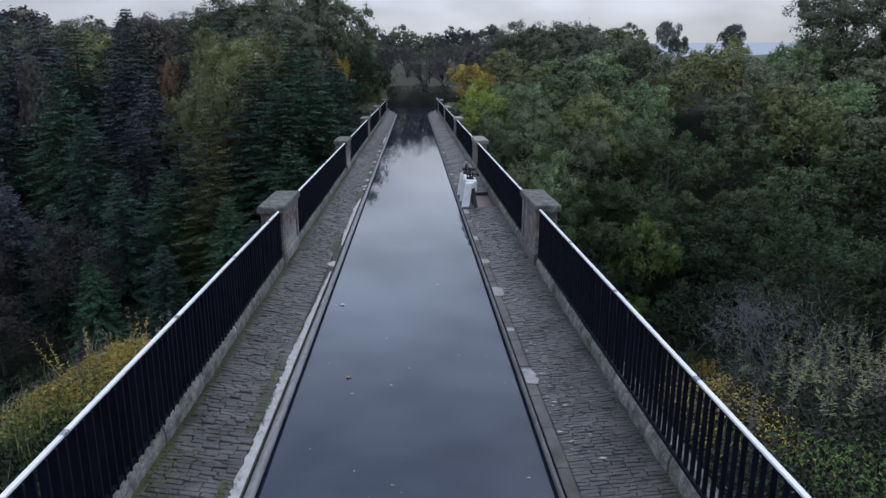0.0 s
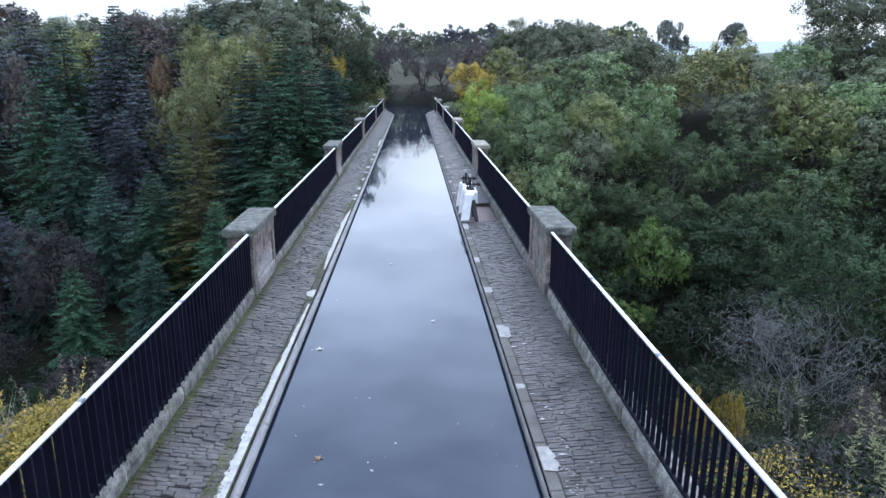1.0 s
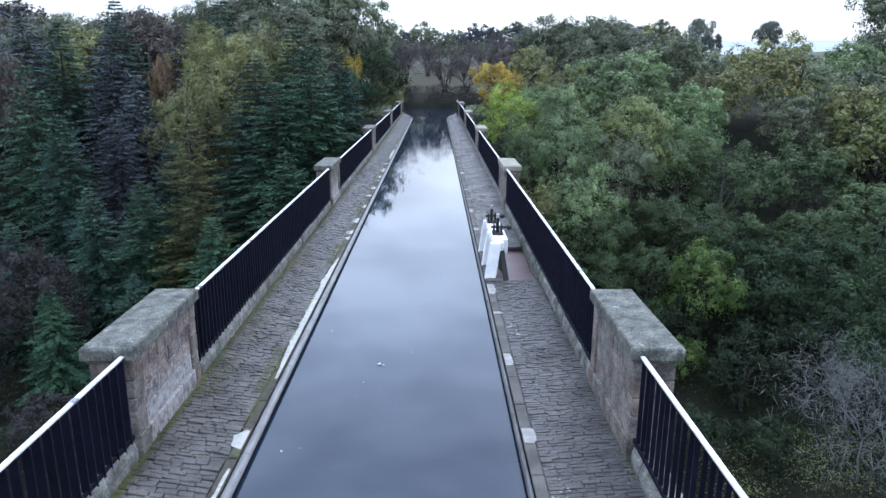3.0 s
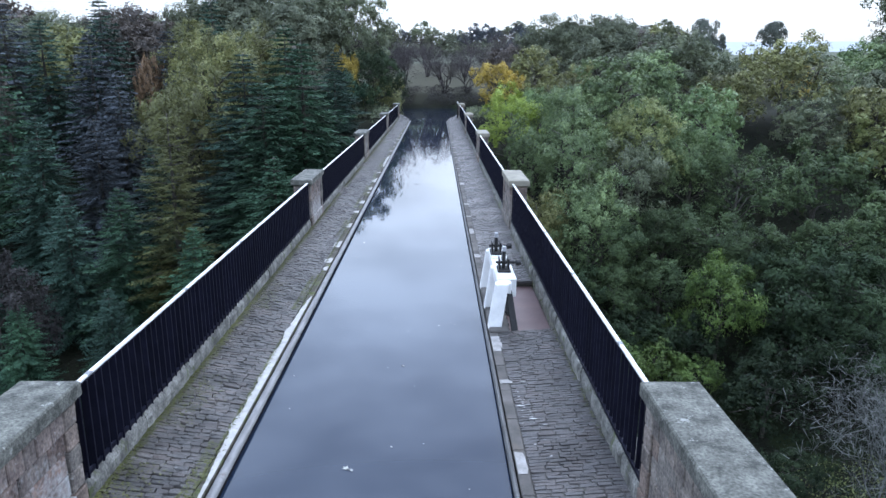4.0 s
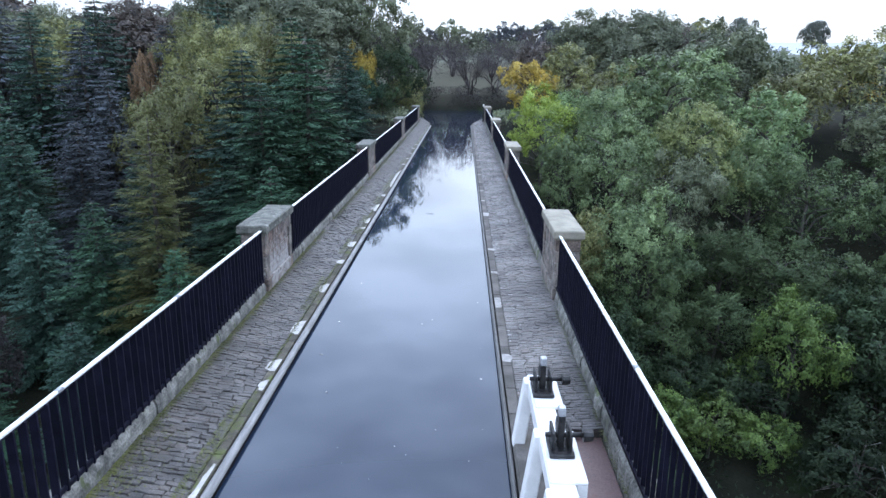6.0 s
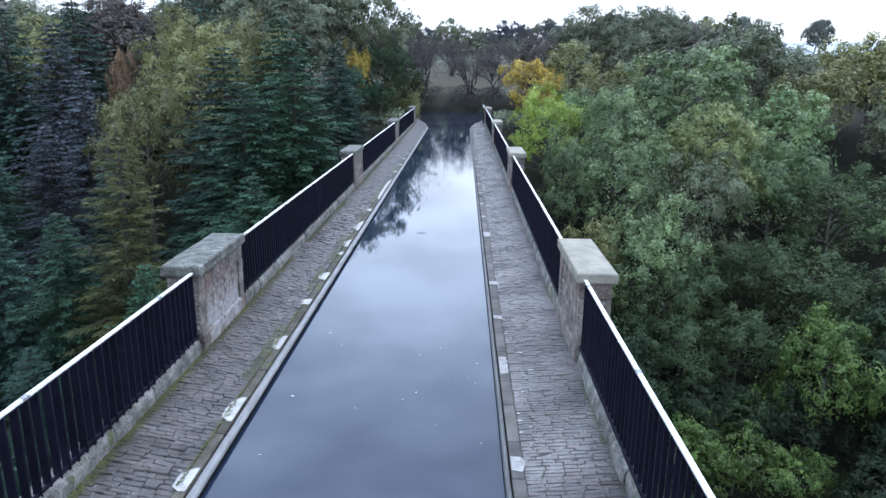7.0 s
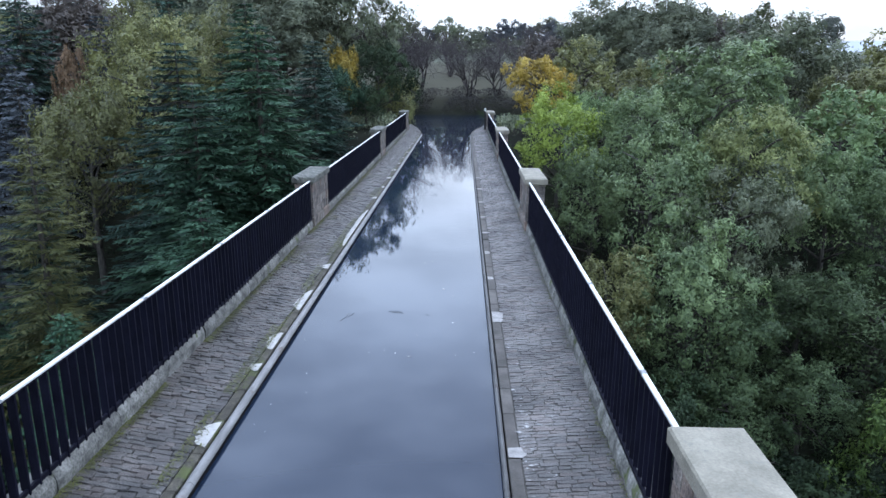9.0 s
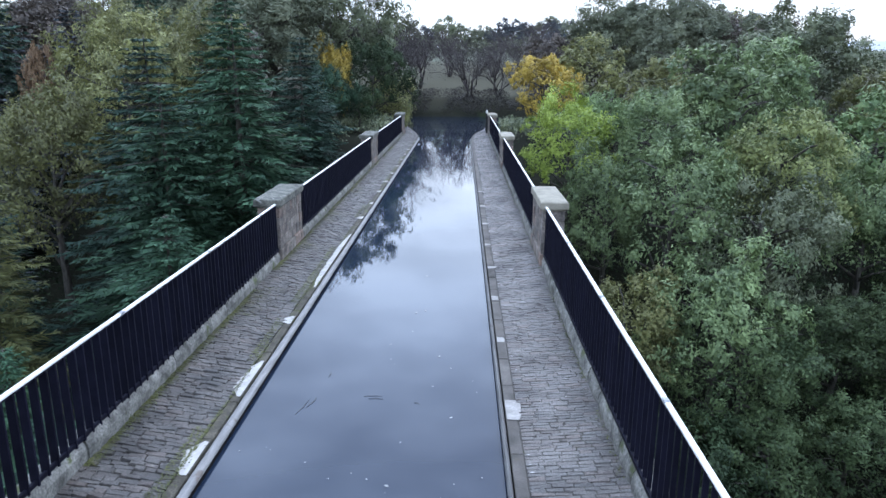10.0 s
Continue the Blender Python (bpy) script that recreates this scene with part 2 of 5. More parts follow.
m_trough = mat("trough_side_iron", (0.006, 0.006, 0.007), (0.014, 0.013, 0.013), 4, 0.95, 0.3, 40, spec=0.03)
m_patch = mat("white_painted_edge", (0.3, 0.28, 0.255), (0.46, 0.435, 0.4), 5, 0.8, 0.5, 40, stain=(0.2, 0.185, 0.17), stain_scale=6, stain_at=0.6, speck=0.1)
m_patch_worn = mat("worn_white_painted_edge", (0.2, 0.185, 0.17), (0.34, 0.317, 0.292), 6, 0.8, 0.4, 50, stain=(0.2, 0.185, 0.175), stain_scale=5, stain_at=0.58)
m_masonry = mat("aqueduct_masonry", (0.15, 0.14, 0.125), (0.3, 0.285, 0.25), 0.8, 0.92, 0.6, 12, stain=(0.1, 0.1, 0.07), stain_scale=0.35)
m_gate_white = mat("white_gate_paint", (0.6, 0.585, 0.56), (0.74, 0.72, 0.69), 4, 0.5, 0.2, 40, stain=(0.5, 0.5, 0.47), stain_scale=4, stain_at=0.7, speck=0.04)
m_gear = mat("greased_gear_iron", (0.012, 0.012, 0.013), (0.05, 0.047, 0.045), 12, 0.5, 0.5, 60, metal=0.5)
m_gear_tip = mat("galvanised_rack_tip", (0.3, 0.3, 0.31), (0.45, 0.45, 0.46), 12, 0.5, 0.2, 60, metal=0.3)
m_timber_dark = mat("wet_dark_timber", (0.006, 0.006, 0.006), (0.02, 0.018, 0.016), 3, 0.7, 0.5, 30, stretch=(8, 8, 1))
m_plate = mat("rusty_brown_plate", (0.085, 0.05, 0.047), (0.145, 0.09, 0.085), 1.2, 0.45, 0.15, 50, stain=(0.11, 0.055, 0.04), stain_scale=1.2, stain_at=0.6)
m_soil = mat("valley_ground", (0.010, 0.011, 0.008), (0.026, 0.026, 0.017), 0.25, 0.95, 0.8, 6, stain=(0.02, 0.026, 0.012), stain_scale=0.12, stain_at=0.56, spec=0.05)
# pasture takes over on the rising land beyond the canal
sn, sl = m_soil.node_tree.nodes, m_soil.node_tree.links
s_col = sn["Principled BSDF"].inputs["Base Color"].links[0].from_socket
s_geo = sn.new("ShaderNodeNewGeometry")
s_xyz = sn.new("ShaderNodeSeparateXYZ")
sl.new(s_geo.outputs["Position"], s_xyz.inputs[0])
s_rng = sn.new("ShaderNodeMapRange")
s_rng.inputs["From Min"].default_value, s_rng.inputs["From Max"].default_value = 185.0, 200.0
sl.new(s_xyz.outputs["Y"], s_rng.inputs["Value"])
s_noise = sn.new("ShaderNodeTexNoise")
s_noise.inputs["Scale"].default_value, s_noise.inputs["Detail"].default_value = 0.08, 8
sl.new(s_geo.outputs["Position"], s_noise.inputs["Vector"])
s_ramp = sn.new("ShaderNodeValToRGB")
s_ramp.color_ramp.elements[0].position, s_ramp.color_ramp.elements[1].position = 0.3, 0.7
s_ramp.color_ramp.elements[0].color, s_ramp.color_ramp.elements[1].color = (0.075, 0.08, 0.06, 1), (0.13, 0.138, 0.095, 1)
sl.new(s_noise.outputs["Fac"], s_ramp.inputs[0])
s_rng2 = sn.new("ShaderNodeMapRange")
s_rng2.inputs["From Min"].default_value, s_rng2.inputs["From Max"].default_value = 106.0, 116.0
sl.new(s_xyz.outputs["Y"], s_rng2.inputs["Value"])
s_bank = sn.new("ShaderNodeMix")
s_bank.data_type = "RGBA"
sl.new(s_rng2.outputs[0], s_bank.inputs["Factor"])
sl.new(s_col, s_bank.inputs[6])
s_bank.inputs[7].default_value = (0.06, 0.056, 0.038, 1)
s_col = s_bank.outputs[2]
s_mix = sn.new("ShaderNodeMix")
s_mix.data_type = "RGBA"
sl.new(s_rng.outputs[0], s_mix.inputs["Factor"])
sl.new(s_col, s_mix.inputs[6])
sl.new(s_ramp.outputs[0], s_mix.inputs[7])
# far hills paled with distance: haze put into the ground colour
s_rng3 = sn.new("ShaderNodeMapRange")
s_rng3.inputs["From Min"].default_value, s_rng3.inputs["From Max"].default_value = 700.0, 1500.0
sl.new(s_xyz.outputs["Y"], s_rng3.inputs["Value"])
s_haze = sn.new("ShaderNodeMix")
s_haze.data_type = "RGBA"
sl.new(s_rng3.outputs[0], s_haze.inputs["Factor"])
sl.new(s_mix.outputs[2], s_haze.inputs[6])
s_haze.inputs[7].default_value = (0.36, 0.375, 0.39, 1)
sl.new(s_haze.outputs[2], sn["Principled BSDF"].inputs["Base Color"])
m_moss = leaf_mat("moss", (0.045, 0.05, 0.016), (0.12, 0.122, 0.04), through=0.0)
m_bark = mat("bark", (0.035, 0.03, 0.025), (0.09, 0.08, 0.065), 3, 0.9, 0.8, 20, stretch=(4, 4, 1))
m_bark_pale = mat("pale_bark", (0.085, 0.086, 0.078), (0.19, 0.19, 0.172), 3, 0.9, 0.6, 20, stretch=(4, 4, 1))
m_twig = mat("bare_twig_bark", (0.045, 0.036, 0.034), (0.085, 0.07, 0.068), 3, 0.9, 0.3, 20)
m_stick = mat("floating_stick", (0.012, 0.01, 0.008), (0.035, 0.03, 0.022), 6, 0.6, 0.3, 40)
m_fleck = mat("floating_leaf_and_foam", (0.2, 0.2, 0.19), (0.4, 0.4, 0.39), 6, 0.7, 0.0, 40, vary="island", amount=0.4)

LEAF = {
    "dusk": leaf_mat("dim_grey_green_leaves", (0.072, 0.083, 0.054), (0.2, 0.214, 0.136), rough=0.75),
    "leafy": leaf_mat("fresh_mid_green_leaves", (0.047, 0.08, 0.021), (0.168, 0.24, 0.06)),
    "lone": leaf_mat("smoky_green_leaves", (0.07, 0.08, 0.068), (0.17, 0.185, 0.15), rough=0.75),
    # darker green for low crowns: valley shade put into the leaf colour
    "mid": leaf_mat("shaded_dim_green_leaves", (0.03, 0.047, 0.02), (0.1, 0.138, 0.056), rough=0.65),
    "ash": leaf_mat("ash_leaves", (0.073, 0.106, 0.05), (0.254, 0.326, 0.141)),
    "grey": leaf_mat("grey_green_leaves", (0.078, 0.094, 0.055), (0.23, 0.252, 0.145)),
    "green": leaf_mat("green_leaves", (0.07, 0.112, 0.046), (0.225, 0.305, 0.125)),
    "lime": leaf_mat("yellow_green_leaves", (0.15, 0.21, 0.034), (0.42, 0.51, 0.1)),
    "dull_lime": leaf_mat("dull_yellow_green_leaves", (0.115, 0.138, 0.055), (0.34, 0.37, 0.135)),
    "gold": leaf_mat("golden_leaves", (0.19, 0.14, 0.026), (0.5, 0.36, 0.075)),
    "orange": leaf_mat("orange_leaves", (0.115, 0.075, 0.044), (0.25, 0.16, 0.092)),
    "olive": leaf_mat("olive_larch_needles", (0.096, 0.098, 0.043), (0.275, 0.278, 0.106)),
    "larch": leaf_mat("larch_needles", (0.042, 0.048, 0.018), (0.118, 0.12, 0.042), rough=0.7, through=0.15),
    # darker greens, for dark species and for valley shade put into the colour
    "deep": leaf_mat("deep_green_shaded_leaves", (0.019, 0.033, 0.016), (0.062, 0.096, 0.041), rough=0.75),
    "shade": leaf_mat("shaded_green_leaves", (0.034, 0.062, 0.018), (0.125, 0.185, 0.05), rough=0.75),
    # very dark green: ivy's own colour and valley-floor shade put into it
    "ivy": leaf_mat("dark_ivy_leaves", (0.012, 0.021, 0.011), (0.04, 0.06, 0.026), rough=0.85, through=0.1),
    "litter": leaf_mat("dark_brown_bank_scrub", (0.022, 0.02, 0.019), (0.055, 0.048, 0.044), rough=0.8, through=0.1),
    "russet": leaf_mat("russet_brown_leaves", (0.062, 0.053, 0.046), (0.145, 0.117, 0.094)),
    "spruce": leaf_mat("blue_green_spruce_needles", (0.018, 0.038, 0.028), (0.058, 0.106, 0.074), rough=0.75, through=0.1),
    "fir": leaf_mat("green_fir_needles", (0.021, 0.049, 0.029), (0.07, 0.138, 0.073), rough=0.75, through=0.1),
    # slate-grey needles, also paled: distance haze put into the colour
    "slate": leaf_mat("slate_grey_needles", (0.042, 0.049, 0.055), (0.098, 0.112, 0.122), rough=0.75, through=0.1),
}

# water: a dark body with the sky's mirror on it
m_water = bpy.data.materials.new("still_canal_water")
m_water.use_nodes = True
nn, kk = m_water.node_tree.nodes, m_water.node_tree.links
wb = nn["Principled BSDF"]
wb.inputs["Base Color"].default_value = (0.012, 0.019, 0.034, 1)
wb.inputs["Roughness"].default_value = 0.03
wb.inputs["IOR"].default_value = 1.38
g_ = nn.new("ShaderNodeNewGeometry")
rip = nn.new("ShaderNodeTexNoise")
rip.inputs["Scale"].default_value, rip.inputs["Detail"].default_value = 2.2, 3
kk.new(g_.outputs["Position"], rip.inputs["Vector"])
rb = nn.new("ShaderNodeBump")
rb.inputs["Strength"].default_value, rb.inputs["Distance"].default_value = 0.05, 0.012
kk.new(rip.outputs["Fac"], rb.inputs["Height"])
kk.new(rb.outputs[0], wb.inputs["Normal"])

# ---- mesh helpers ----


def mesh(name, verts, faces, material, smooth=False):
    me = bpy.data.meshes.new(name)
    me.from_pydata([tuple(v) for v in verts], [], [tuple(f) for f in faces])
    me.materials.append(material)
    if smooth:
        me.polygons.foreach_set("use_smooth", [True] * len(me.polygons))
    me.update()
    return me


def quads(name, v, material):
    """Many loose quads from an array n x 4 x 3, quickly."""
    n = len(v)
    me = bpy.data.meshes.new(name)
    me.vertices.add(4 * n)
    me.vertices.foreach_set("co", np.ascontiguousarray(v, dtype=np.float32).ravel())
    me.loops.add(4 * n)
    me.loops.foreach_set("vertex_index", np.arange(4 * n, dtype=np.int32))
    me.polygons.add(n)
    me.polygons.foreach_set("loop_start", np.arange(0, 4 * n, 4, dtype=np.int32))
    me.materials.append(material)
    me.update(calc_edges=True)
    me.validate()
    return me


def tris(name, v, material):
    """Many loose triangles from an array n x 3 x 3, quickly."""
    n = len(v)
    me = bpy.data.meshes.new(name)
    me.vertices.add(3 * n)
    me.vertices.foreach_set("co", np.ascontiguousarray(v, dtype=np.float32).ravel())
    me.loops.add(3 * n)
    me.loops.foreach_set("vertex_index", np.arange(3 * n, dtype=np.int32))
    me.polygons.add(n)
    me.polygons.foreach_set("loop_start", np.arange(0, 3 * n, 3, dtype=np.int32))
    me.materials.append(material)
    me.update(calc_edges=True)
    me.validate()
    return me


def part(name, data, parent, label="", m=None):
    ob = new(name, data)
    if parent is not None:
        ob.parent = parent
    if m is not None:
        ob.matrix_basis = m
    if label:
        ob["label"] = label
    return ob


def box_bm(bm, x0, x1, y0, y1, z0, z1, bevel=0.0, seg=1):
    geom = bmesh.ops.create_cube(bm, size=1.0, matrix=Matrix.LocRotScale(((x0 + x1) / 2, (y0 + y1) / 2, (z0 + z1) / 2), None, (x1 - x0, y1 - y0, z1 - z0)))
    if bevel:
        edges = {e for v in geom["verts"] for e in v.link_edges}
        bmesh.ops.bevel(bm, geom=list(edges), offset=bevel, segments=seg, affect="EDGES", profile=0.5)


def done(bm, name, material, smooth=False):
    me = bpy.data.meshes.new(name)
    bm.to_mesh(me)
    bm.free()
    me.materials.append(material)
    if smooth:
        me.polygons.foreach_set("use_smooth", [True] * len(me.polygons))
    return me


def box_mesh(name, x0, x1, y0, y1, z0, z1, material, bevel=0.0, seg=1):
    bm = bmesh.new()
    box_bm(bm, x0, x1, y0, y1, z0, z1, bevel, seg)
    return done(bm, name, material)


def extrude_y(name, profile, y0, y1, material, steps=1, smooth=False):
    """A closed profile of (x, z) drawn along y."""
    n = len(profile)
    v = [(x, y0 + (y1 - y0) * i / steps, z) for i in range(steps + 1) for x, z in profile]
    f = [(i * n + j, i * n + (j + 1) % n, (i + 1) * n + (j + 1) % n, (i + 1) * n + j) for i in range(steps) for j in range(n)]
    f += [tuple(range(n)), tuple(reversed(range(steps * n, steps * n + n)))]
    me = mesh(name, v, f, material, smooth)
    bm = bmesh.new()
    bm.from_mesh(me)
    bmesh.ops.recalc_face_normals(bm, faces=bm.faces)
    bm.to_mesh(me)
    bm.free()
    return me


def tube(points, radii, sides=6):
    """Vertices and faces of a tapered tube along points."""
    v, f = [], []
    pts = [Vector(p) for p in points]
    for i, p in enumerate(pts):
        d = (pts[min(i + 1, len(pts) - 1)] - pts[max(i - 1, 0)]).normalized()
        a = d.cross(Vector((0.31, 0.95, 0.05))).normalized()
        b = d.cross(a)
        for s in range(sides):
            w = 2 * math.pi * s / sides
            v.append(p + (a * math.cos(w) + b * math.sin(w)) * radii[i])
    for i in range(len(pts) - 1):
        for s in range(sides):
            t = (s + 1) % sides
            f.append((i * sides + s, i * sides + t, (i + 1) * sides + t, (i + 1) * sides + s))
    f.append(tuple(reversed(range(sides))))
    f.append(tuple(range((len(pts) - 1) * sides, len(pts) * sides)))
    return v, f


def join(lists):
    v, f = [], []
    for a, b in lists:
        o = len(v)
        v += list(a)
        f += [tuple(i + o for i in q) for q in b]
    return v, f


def smoothstep(a, b, x):
    t = min(1.0, max(0.0, (x - a) / (b - a)))
    return t * t * (3 - 2 * t)


# ---- plan of the aqueduct (metres; y along the canal, z = 0 at the towpath) ----
WATER_Z = -0.115
Y_START, Y_END = -22.0, 82.0
PIERS = [0.0, 16.05, 32.2, 48.35, 65.0, 81.4]
PIER_LENGTH = 2.33
RAIL_X, RAIL_Z = 3.12, 1.49
SIDES = ((-1, "left"), (1, "right"))
KERB_TOP = {-1: 0.41, 1: 0.355}
CROSSFALL = {-1: 0.14, 1: 0.08}


def path_z(s, x):
    """The towpath falls a little from the kerb to the water."""
    return CROSSFALL[s] * max(0.0, (abs(x) - 2.05) / 1.0)



def flare(y):
    """How far the water's edge swings outwards past the end of the aqueduct."""
    return 2.6 * max(0.0, (y - 80.0) / 13.0) ** 2


# ---- ground: a wooded valley under the aqueduct, rising land beyond ----


def basin(x, y):
    """1 in the canal beyond the aqueduct, 0 on land."""
    if y > 80:
        half = 1.9 + flare(min(y, 93.0)) + 8.0 * smoothstep(91, 98, y)
        return smoothstep(half + 0.9, half + 0.1, abs(x)) * smoothstep(106.0, 104.6, y)
    if y < Y_START:
        return smoothstep(2.8, 1.9, abs(x))
    return 0.0


def ground(x, y):
    down = smoothstep(9, 37, y + 1.5 * math.sin(x * 0.09))
    up = smoothstep(46, 88 + min(abs(x), 60) * 0.05, y + 2.0 * math.sin(x * 0.07 + 1.0))
    z = -0.55 + 0.3 * smoothstep(60, 90, y) - 16.0 * down * (1 - up)
    if x < 0:
        # the embankment drops away beside the first span
        z -= 9.0 * smoothstep(4.9, 15.0, -x) * (1 - down) * smoothstep(-60, -8, y)
    z += 1.2 * noise.noise(Vector((x * 0.06, y * 0.06, 0.3))) * smoothstep(6, 16, abs(x))
    far = smoothstep(104, 112, y)
    z += 3.1 * far * (0.6 + 0.4 * smoothstep(0, 60, abs(x) + y - 104))
    z += 9.5 * smoothstep(112, 300, y)
    z -= 4.6 * smoothstep(60, 100, x) * smoothstep(190, 270, y)
    side = smoothstep(40, 160, abs(x))
    z += side * 5.0 * smoothstep(60, 130, y)
    r = math.hypot(x, y)
    z += 102.0 * smoothstep(900, 2800, r) * (0.75 + 0.5 * noise.noise(Vector((x * 0.0011, y * 0.0011, 2.0))))
    z += 0.6 * noise.noise(Vector((x * 0.02, y * 0.02, 5.0))) * smoothstep(115, 160, r)
    return z - 1.6 * basin(x, y)


def axis(limit, near, step):
    out, v, s = [0.0], 0.0, step
    while v < limit:
        v += s
        if v > near:
            s *= 1.16
        out.append(v)
    return out


gx = axis(4000, 45, 1.3)
xs = [-v for v in reversed(gx[1:])] + gx
ya = axis(4000, 70, 1.3)
ys = [40 - v for v in reversed(ya[1:])] + [40 + v for v in ya]
gv = [(x, y, ground(x, y)) for y in ys for x in xs]
w = len(xs)
gf = [(j * w + i, j * w + i + 1, (j + 1) * w + i + 1, (j + 1) * w + i) for j in range(len(ys) - 1) for i in range(w - 1)]
tagged(new("ground", mesh("ground", gv, gf, m_soil, True)), "dark leaf-littered valley ground with grass, rising fields and haze-coloured far hills beyond", "ground", kind="structure")

# ---- aqueduct body: arches, spandrels, deck ----
outline = [(Y_START, -0.6), (Y_START, -23.0)]
for a, b in zip(PIERS[:-1], PIERS[1:]):
    p0, p1 = a + PIER_LENGTH, b
    mid_y, half = (p0 + p1) / 2, (p1 - p0) / 2
    outline += [(p0, -23.0), (p0, -9.5)]
    outline += [(mid_y - half * math.cos(math.pi * i / 16), -9.5 + half * math.sin(math.pi * i / 16)) for i in range(1, 16)]
    outline += [(p1, -9.5), (p1, -23.0)]
outline += [(Y_END + 6, -23.0), (Y_END + 6, -0.6)]
bm = bmesh.new()
side_a = [bm.verts.new((-3.35, y, z)) for y, z in outline]
side_b = [bm.verts.new((3.35, y, z)) for y, z in outline]
bm.faces.new(side_a)
bm.faces.new(list(reversed(side_b)))
for i in range(len(outline)):
    j = (i + 1) % len(outline)
    bm.faces.new((side_a[j], side_a[i], side_b[i], side_b[j]))
bmesh.ops.recalc_face_normals(bm, faces=bm.faces)
tagged(new("aqueduct_body", done(bm, "aqueduct_body", m_masonry)), "sandstone masonry aqueduct on tall arches over the valley", "aqueduct", kind="structure")

# water from behind the start to the basin past the far end
wv, wf = [], []
wys = [-90.0, -40.0, Y_START, 0.0, 40.0, 80.0] + [80 + 1.3 * i for i in range(1, 11)] + [96.0, 100.0, 108.0]
for y in wys:
    half = 1.82 + flare(min(y, 93.0)) + 10.0 * smoothstep(91, 97, y)
    if y < Y_START:
        half = 3.0
    wv += [(-half, y, WATER_Z), (half, y, WATER_Z)]
wf = [(2 * i, 2 * i + 1, 2 * i + 3, 2 * i + 2) for i in range(len(wys) - 1)]
tagged(new("water", mesh("water", wv, wf, m_water)), "still dark canal water mirroring the overcast sky", "water", kind="structure")

# ---- towpaths, trough and kerbs ----
# distances from the canal's middle
EDGE = {"left": dict(water=1.775, lip0=1.77, lip1=1.895, cope0=1.912, cope1=2.045, path1=3.09),
        "right": dict(water=1.725, lip0=1.722, lip1=1.792, cope0=1.806, cope1=1.965, path1=3.09)}
PLATE = (2.2, 3.04, 23.85, 26.9)
rng = random.Random(7)

sett_meshes = []
for i in range(9):
    r2 = random.Random(i)
    j = lambda: r2.uniform(-0.03, 0.03)
    v = [(-0.5, -0.5, -0.06), (0.5, -0.5, -0.06), (0.5, 0.5, -0.06), (-0.5, 0.5, -0.06)]
    v += [(x * (0.485 + j() * 0.4), y * (0.47 + j() * 0.6), -0.011) for x, y in ((-1, -1), (1, -1), (1, 1), (-1, 1))]
    v += [(x * (0.44 + j() * 1.3), y * (0.39 + j() * 1.6), j() * 0.3) for x, y in ((-1, -1), (1, -1), (1, 1), (-1, 1))]
    f = [(8, 9, 10, 11)] + [(a, (a + 1) % 4, 4 + (a + 1) % 4, 4 + a) for a in range(4)] + [(4 + a, 4 + (a + 1) % 4, 8 + (a + 1) % 4, 8 + a) for a in range(4)]
    sett_meshes.append((v, f))
sett_datas = {-1: [mesh("sett", v, f, m_sett_one) for v, f in sett_meshes], 1: [mesh("sett", v, f, m_dry_one) for v, f in sett_meshes]}


def patch(name, y0, y1, x0, x1, material, parent, seed):
    """A brushed paint patch with ragged ends and a wavering outer edge, 4 mm proud."""
    r3 = random.Random(seed)
    n = max(5, int((y1 - y0) / 0.06))
    inner, outer = [], []
    for i in range(n + 1):
        y = y0 + (y1 - y0) * i / n
        inner.append((x0, y + r3.uniform(-0.02, 0.02)))
        q_ = min(i, n - i) / max(1.0, 0.22 * n)
        end = min(1.0, (0.3 + 0.7 * q_) if x1 < 0 else (0.8 + 0.2 * q_))
        outer.append((x0 + (x1 - x0) * end * ((r3.uniform(0.78, 1.06) + 0.32 * noise.noise(Vector((y * 1.7, seed, 0)))) if x1 < 0 else r3.uniform(0.8, 1.05)), y + r3.uniform(-0.03, 0.03)))
    v = [(x, y, z) for z in (0.0, 0.005) for x, y in inner + outer]
    m_ = 2 * (n + 1)
    f = []
    for i in range(n):
        a, b, c, d = i, i + 1, n + 1 + i + 1, n + 1 + i
        f.append((m_ + a, m_ + b, m_ + c, m_ + d) if x1 < x0 else (m_ + d, m_ + c, m_ + b, m_ + a))
        f.append((d, c, m_ + c, m_ + d))
    return part(name, mesh(name, v, f, material), parent, "ragged white paint along the stone edge")


